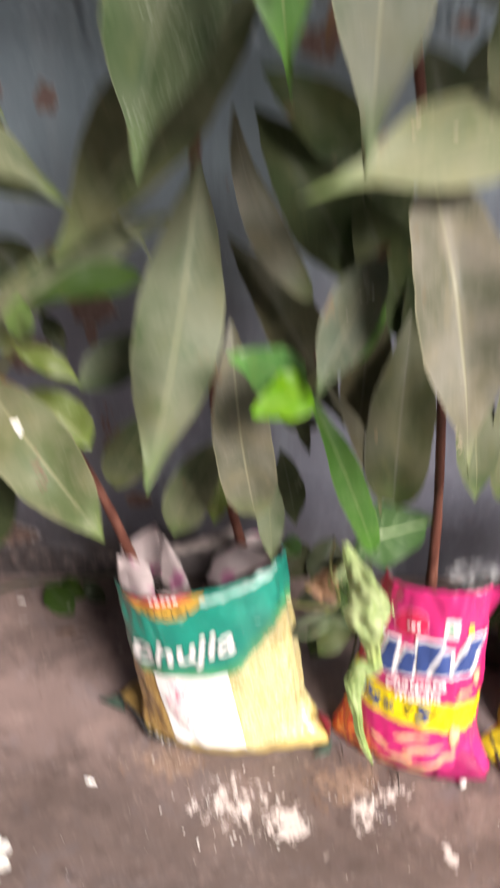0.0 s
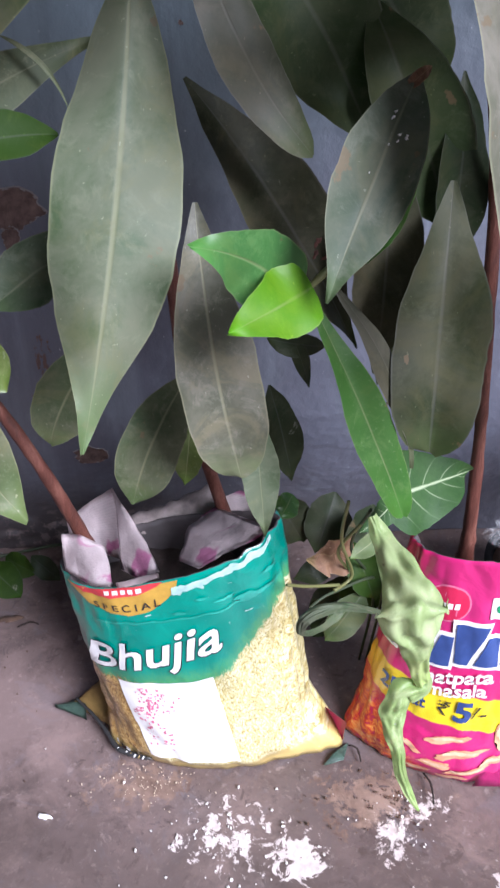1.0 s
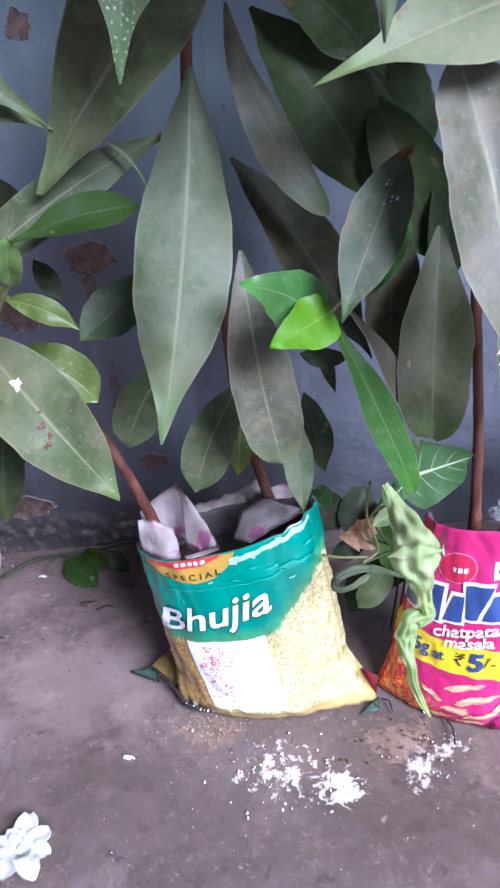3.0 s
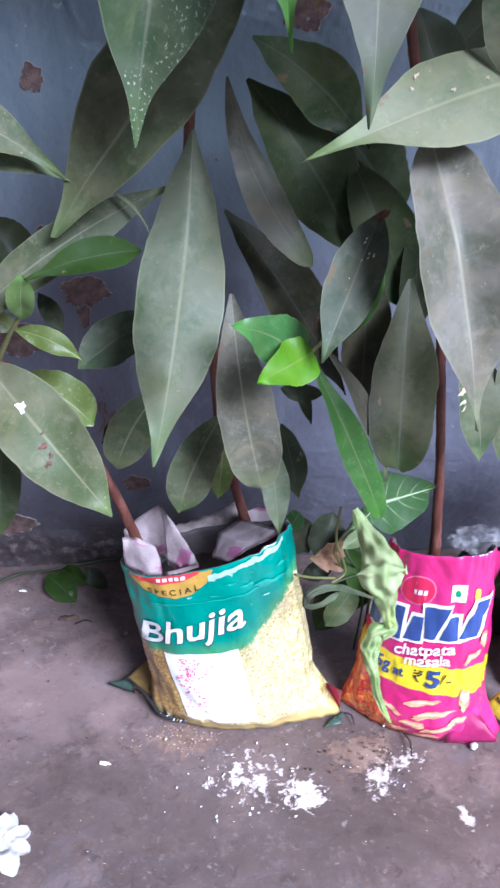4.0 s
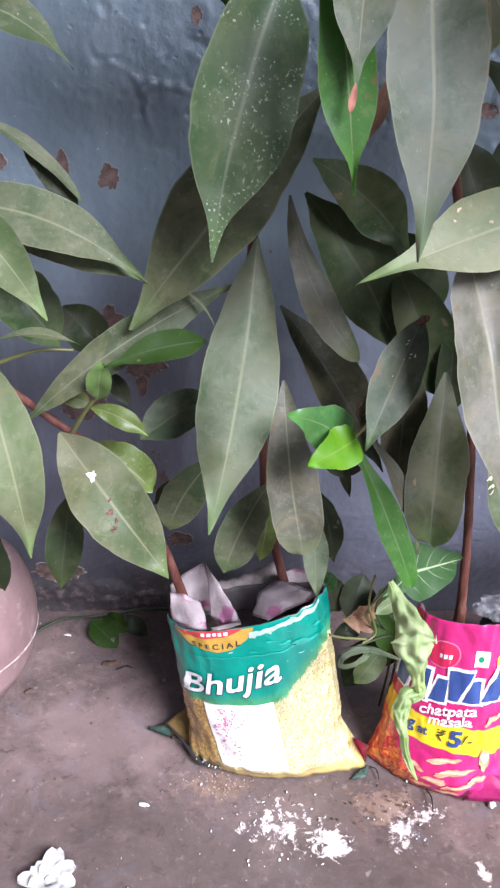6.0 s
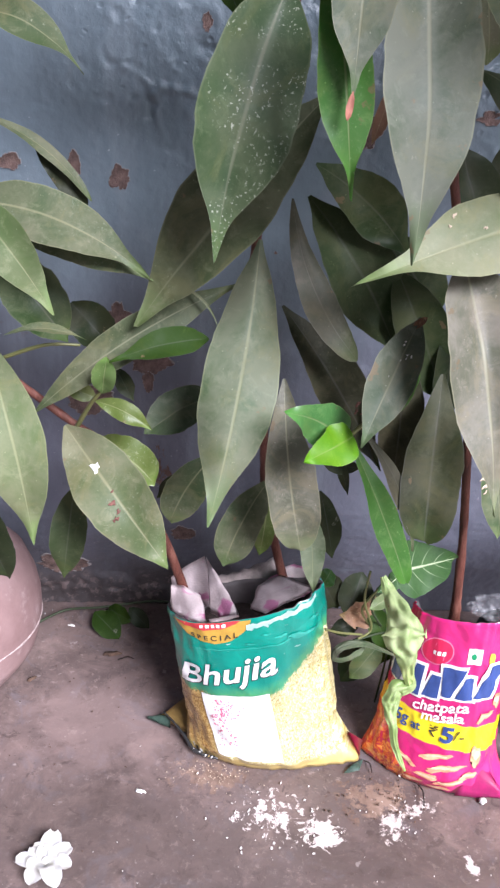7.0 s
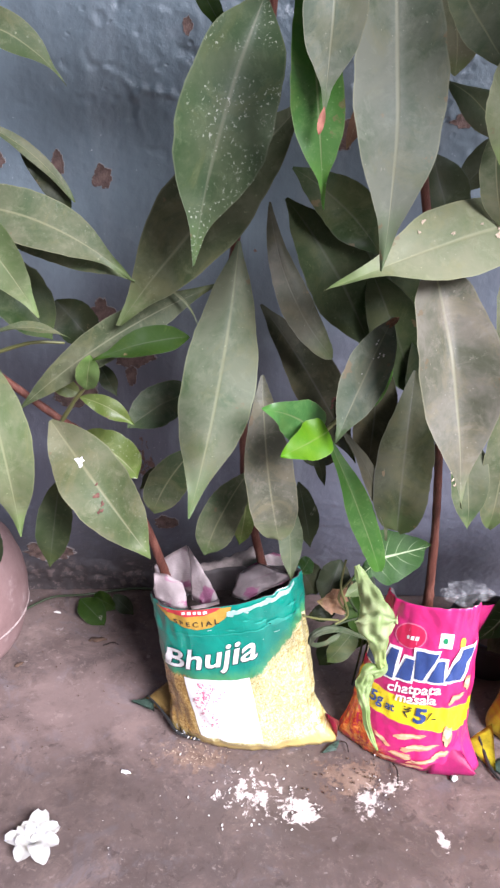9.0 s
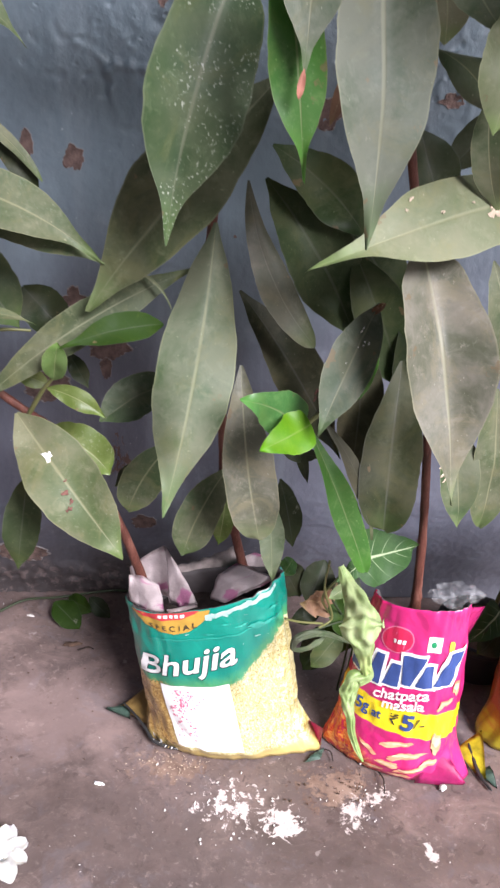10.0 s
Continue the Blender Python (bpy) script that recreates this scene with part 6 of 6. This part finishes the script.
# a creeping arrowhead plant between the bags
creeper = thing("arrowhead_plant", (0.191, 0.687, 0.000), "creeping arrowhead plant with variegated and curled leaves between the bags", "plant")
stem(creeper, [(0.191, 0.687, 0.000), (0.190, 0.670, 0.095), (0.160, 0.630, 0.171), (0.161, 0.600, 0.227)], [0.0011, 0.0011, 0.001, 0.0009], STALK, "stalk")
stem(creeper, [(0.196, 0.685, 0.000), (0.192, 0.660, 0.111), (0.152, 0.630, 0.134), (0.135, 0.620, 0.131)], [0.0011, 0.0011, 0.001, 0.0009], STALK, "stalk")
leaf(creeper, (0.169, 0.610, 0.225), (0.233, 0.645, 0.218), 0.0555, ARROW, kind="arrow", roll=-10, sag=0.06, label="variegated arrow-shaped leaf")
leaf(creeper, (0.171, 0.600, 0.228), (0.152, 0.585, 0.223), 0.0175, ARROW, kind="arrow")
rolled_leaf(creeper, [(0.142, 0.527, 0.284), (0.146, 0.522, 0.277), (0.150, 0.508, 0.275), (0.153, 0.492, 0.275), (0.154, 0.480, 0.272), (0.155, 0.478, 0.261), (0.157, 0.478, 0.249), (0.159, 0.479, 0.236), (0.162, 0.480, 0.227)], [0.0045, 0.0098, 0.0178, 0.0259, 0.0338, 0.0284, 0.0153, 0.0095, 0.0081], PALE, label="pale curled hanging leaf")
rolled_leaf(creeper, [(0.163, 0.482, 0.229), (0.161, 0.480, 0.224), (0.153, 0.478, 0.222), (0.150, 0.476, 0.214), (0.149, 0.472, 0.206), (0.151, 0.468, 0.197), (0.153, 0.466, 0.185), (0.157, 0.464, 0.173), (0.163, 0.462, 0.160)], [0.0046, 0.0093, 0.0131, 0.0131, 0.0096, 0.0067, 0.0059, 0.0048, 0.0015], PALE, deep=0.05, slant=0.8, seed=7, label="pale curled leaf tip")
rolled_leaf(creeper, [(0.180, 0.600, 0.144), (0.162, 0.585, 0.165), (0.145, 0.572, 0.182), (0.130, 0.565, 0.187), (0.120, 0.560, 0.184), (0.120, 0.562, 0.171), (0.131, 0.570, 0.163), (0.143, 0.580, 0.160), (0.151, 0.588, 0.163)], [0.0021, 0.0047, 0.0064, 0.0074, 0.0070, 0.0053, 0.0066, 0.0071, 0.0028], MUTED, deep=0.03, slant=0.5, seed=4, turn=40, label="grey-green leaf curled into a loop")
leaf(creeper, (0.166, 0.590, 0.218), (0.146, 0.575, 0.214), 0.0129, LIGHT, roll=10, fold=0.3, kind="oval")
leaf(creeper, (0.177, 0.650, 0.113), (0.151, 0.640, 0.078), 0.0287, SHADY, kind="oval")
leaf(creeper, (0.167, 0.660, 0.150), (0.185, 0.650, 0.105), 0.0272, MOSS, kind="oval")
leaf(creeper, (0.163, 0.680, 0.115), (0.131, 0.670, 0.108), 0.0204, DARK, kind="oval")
# dark leaves added behind to stand in for shade between the bags
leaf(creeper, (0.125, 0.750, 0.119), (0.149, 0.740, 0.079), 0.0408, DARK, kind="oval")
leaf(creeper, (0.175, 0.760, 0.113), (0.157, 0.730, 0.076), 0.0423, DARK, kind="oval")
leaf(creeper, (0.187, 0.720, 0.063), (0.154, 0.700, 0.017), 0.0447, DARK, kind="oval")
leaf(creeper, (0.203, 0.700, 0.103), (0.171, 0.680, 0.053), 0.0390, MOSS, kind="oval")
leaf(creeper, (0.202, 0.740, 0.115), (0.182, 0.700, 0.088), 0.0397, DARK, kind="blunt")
stem(creeper, [(0.148, 0.600, 0.233), (0.151, 0.620, 0.187), (0.165, 0.640, 0.139), (0.152, 0.630, 0.135)], [0.0011, 0.0011, 0.0011, 0.0011], TWIG, "runner")
stem(creeper, [(0.155, 0.630, 0.140), (0.133, 0.620, 0.150), (0.118, 0.610, 0.162)], [0.0011, 0.0011, 0.0011], TWIG, "runner")
stem(creeper, [(0.159, 0.610, 0.208), (0.152, 0.630, 0.170), (0.161, 0.640, 0.145)], [0.0011, 0.0011, 0.0011], TWIG, "runner")
dry = thing("dry_leaf", (0.160, 0.660, 0.146), "curled brown dry leaf caught on the creeper", "leaf")
leaf(dry, (0.168, 0.660, 0.150), (0.134, 0.640, 0.154), 0.0320, DEAD, roll=-20, sag=0.12, fold=0.4, crumple=0.5, kind="oval", name="blade")

# a black pot behind the magenta bag, added to fill the dark gap
def nursery_pot(at):
    pot = thing("plant_pot", at, "black plastic nursery pot added to fill the dark gap behind the bags", "plant pot")
    for name, prof, mat, label in (("body", ((0.0, 0.0), (0.043, 0.0), (0.045, 0.004), (0.055, 0.082), (0.059, 0.083), (0.061, 0.087), (0.061, 0.098), (0.058, 0.1), (0.054, 0.098), (0.052, 0.08), (0.05, 0.06)), BLACK, "tapered black plastic body with a rolled lip"),
                                   ("soil_fill", ((0.052, 0.084), (0.035, 0.09), (0.015, 0.093), (0.0, 0.092)), CLOD, "brown soil in the pot")):
        bm = bmesh.new()
        rings = [[bm.verts.new((r * 0.8 * math.cos(q), r * 0.8 * math.sin(q), z * 0.56)) for q in (2 * math.pi * i / 40 for i in range(40))] for r, z in prof]
        for lo, hi in zip(rings, rings[1:]):
            for i in range(40):
                bm.faces.new((lo[i], lo[(i + 1) % 40], hi[(i + 1) % 40], hi[i]))
        bmesh.ops.remove_doubles(bm, verts=bm.verts, dist=0.0002)
        part(name, bm, mat, pot, label)
    return pot


nursery_pot((0.349, 0.731, 0.000))

# greenery behind the magenta bag and by the wall
back = thing("low_plant", (0.353, 0.737, 0.045), "low variegated plant growing in the black pot", "plant")
stem(back, [(0.353, 0.737, 0.045), (0.354, 0.725, 0.085), (0.353, 0.715, 0.121)], [0.003, 0.0026, 0.002], TWIG, "stalk")
leaf(back, (0.354, 0.710, 0.092), (0.313, 0.680, 0.074), 0.0420, ARROW, kind="arrow")
leaf(back, (0.359, 0.700, 0.081), (0.327, 0.680, 0.059), 0.0367, DARK, kind="oval")

vine = thing("vine_sprig", (-0.092, 0.795, 0.000), "green creeper sprig lying along the foot of the wall", "plant")
stem(vine, [(-0.184, 0.787, 0.006), (-0.155, 0.809, 0.008), (-0.115, 0.811, 0.012), (-0.062, 0.824, 0.012), (-0.035, 0.827, 0.010)], [0.0014] * 5, STALK, "stalk")
leaf(vine, (-0.120, 0.800, 0.014), (-0.087, 0.774, -0.003), 0.0333, MOSS, kind="oval", roll=-20)
leaf(vine, (-0.080, 0.800, 0.022), (-0.056, 0.789, 0.002), 0.0214, DARK, kind="oval")
leaf(vine, (-0.105, 0.810, 0.013), (-0.075, 0.789, 0.010), 0.0241, MOSS, kind="oval")


# ---- small things on the floor ----
def blossom(at, label):
    """A double white blossom with two whorls of rounded petals."""
    fl = thing("white_flower", at, label, "flower")
    rng = random.Random(3)
    for ring, (count, long, wide, rise) in enumerate(((7, 0.025, 0.0165, 0.006), (4, 0.015, 0.012, 0.009))):
        for i in range(count):
            q = 2 * math.pi * (i + 0.5 * ring + 0.75) / count + rng.uniform(-0.2, 0.2)
            d = Vector((0.88 * math.cos(q), 1.12 * math.sin(q), 0))
            sd = Vector((-d.y, d.x, 0))
            bm = bmesh.new()
            grid = []
            k = rng.uniform(0.75, 1.2)
            for a in range(8):
                s = a / 7
                w = wide * (0.2 + 0.8 * math.sin(math.pi * min(1, 0.1 + s * 0.78)) ** 0.8) * 0.5
                if a == 7:
                    w *= 0.62
                row = []
                for b in range(5):
                    u = -1 + b / 2
                    z = 0.004 + rise * math.sin(s * 2.4) + 0.003 * u * u * s + 0.0015 * math.sin(5 * s + q)
                    row.append(bm.verts.new(d * (long * s * k) + sd * (u * w) + Vector((0, 0, z))))
                grid.append(row)
            for r0, r1 in zip(grid, grid[1:]):
                for b in range(4):
                    bm.faces.new((r0[b], r0[b + 1], r1[b + 1], r1[b]))
            bmesh.ops.solidify(bm, geom=bm.faces[:], thickness=0.0008)
            part("petal", bm, PETAL, fl)
    core = bmesh.new()
    bmesh.ops.create_icosphere(core, subdivisions=2, radius=0.003, matrix=Matrix.Translation((0, 0, 0.011)))
    part("centre", core, PETAL, fl, "tight white centre")
    return fl


blossom((-0.111, 0.490, 0.000), "double white blossom fallen on the concrete floor")


def scrap(name, at, long, wide, mat, turn, seed, label, category, high=0.0022):
    bm = bmesh.new()
    outline = ragged(0, 0, long, wide, seed, 16, 0.5)
    lo = [bm.verts.new((x, y, 0)) for x, y in outline]
    hi = [bm.verts.new((x * 0.7, y * 0.7, high)) for x, y in outline]
    n = len(lo)
    for i in range(n):
        bm.faces.new((lo[i], lo[(i + 1) % n], hi[(i + 1) % n], hi[i]))
    bm.faces.new(hi)
    bmesh.ops.rotate(bm, verts=bm.verts, matrix=Matrix.Rotation(radians(turn), 3, 'Z'))
    ob = part(name, bm, mat, None, label)
    ob.location = at
    return tagged(ob, "", category)


scrap("petal_scrap", (-0.042, 0.568, 0.000), 0.005, 0.0015, PETAL, -20, 2, "small white petal scrap on the floor", "petal")
scrap("soil_clod", (-0.093, 0.747, 0.000), 0.009, 0.004, CLOD, 10, 7, "flat brown clod of dried soil on the floor", "soil clod", 0.002)
scrap("soil_clod", (-0.172, 0.705, 0.000), 0.005, 0.0025, CLOD, 50, 9, "small brown clod of soil on the floor", "soil clod", 0.002)
scrap("paper_scrap", (-0.146, 0.792, 0.000), 0.004, 0.002, CRUMB, 0, 11, "tiny white paper scrap beside the terracotta pot", "paper scrap", 0.001)
scrap("white_pebble", (0.274, 0.566, 0.000), 0.003, 0.003, CRUMB, 0, 4, "small white pebble by the magenta bag", "pebble", 0.004)
rng = random.Random(21)


def crumbs(name, cx, cy, sx, sy, count, size, mat, label, category):
    bm = bmesh.new()
    for _ in range(count):
        r = size * rng.uniform(0.35, 1.0)
        m = Matrix.Translation((rng.gauss(cx, sx), rng.gauss(cy, sy), r * 0.3)) @ Euler((rng.uniform(0, 3), rng.uniform(0, 3), rng.uniform(0, 6))).to_matrix().to_4x4() @ Matrix.Diagonal((r, r * rng.uniform(0.5, 1), r * 0.5, 1))
        bmesh.ops.create_icosphere(bm, subdivisions=1, radius=1, matrix=m)
    return tagged(loose(name, bm, mat, (cx, cy, 0), label, category, "", False), "", "", "", "stuff")


crumbs("lime_crumbs", 0.078, 0.547, 0.028, 0.02, 60, 0.0018, CRUMB, "flakes of dried white lime on the floor", "crumbs")
crumbs("lime_crumbs", 0.2, 0.552, 0.014, 0.012, 30, 0.0016, CRUMB, "flakes of dried white lime on the floor", "crumbs")
crumbs("soil_crumbs", 0.024, 0.589, 0.02, 0.008, 110, 0.0009, TAN, "crumbs of spilt tan sand on the floor", "crumbs")
crumbs("soil_crumbs", 0.18, 0.566, 0.025, 0.012, 45, 0.0017, CLOD, "crumbs of spilt brown soil on the floor", "crumbs")
crumbs("grit", 0.08, 0.5, 0.16, 0.07, 55, 0.0009, CRUMB, "pale grit scattered on the floor", "grit")
crumbs("grit", -0.1, 0.66, 0.07, 0.07, 40, 0.0011, CLOD, "dark grit scattered on the floor", "grit")
crumbs("mortar_crumbs", -0.14, 0.822, 0.07, 0.009, 30, 0.0016, CHIP, "crumbled mortar along the foot of the wall", "crumbs")
for a, b in (((0.217, 0.582, 0.002), (0.218, 0.558, 0.002)), ((0.169, 0.608, 0.002), (0.175, 0.594, 0.002)), ((-0.085, 0.736, 0.002), (-0.068, 0.738, 0.002))):
    bm = tube([a, [(p + q) / 2 + 0.002 for p, q in zip(a, b)], b], [0.0006, 0.0009, 0.0005], 6, 4, 0.2, 5)
    loose("twig_scrap", bm, SOIL, a, "short dark twig lying on the floor", "twig", "twig scraps")
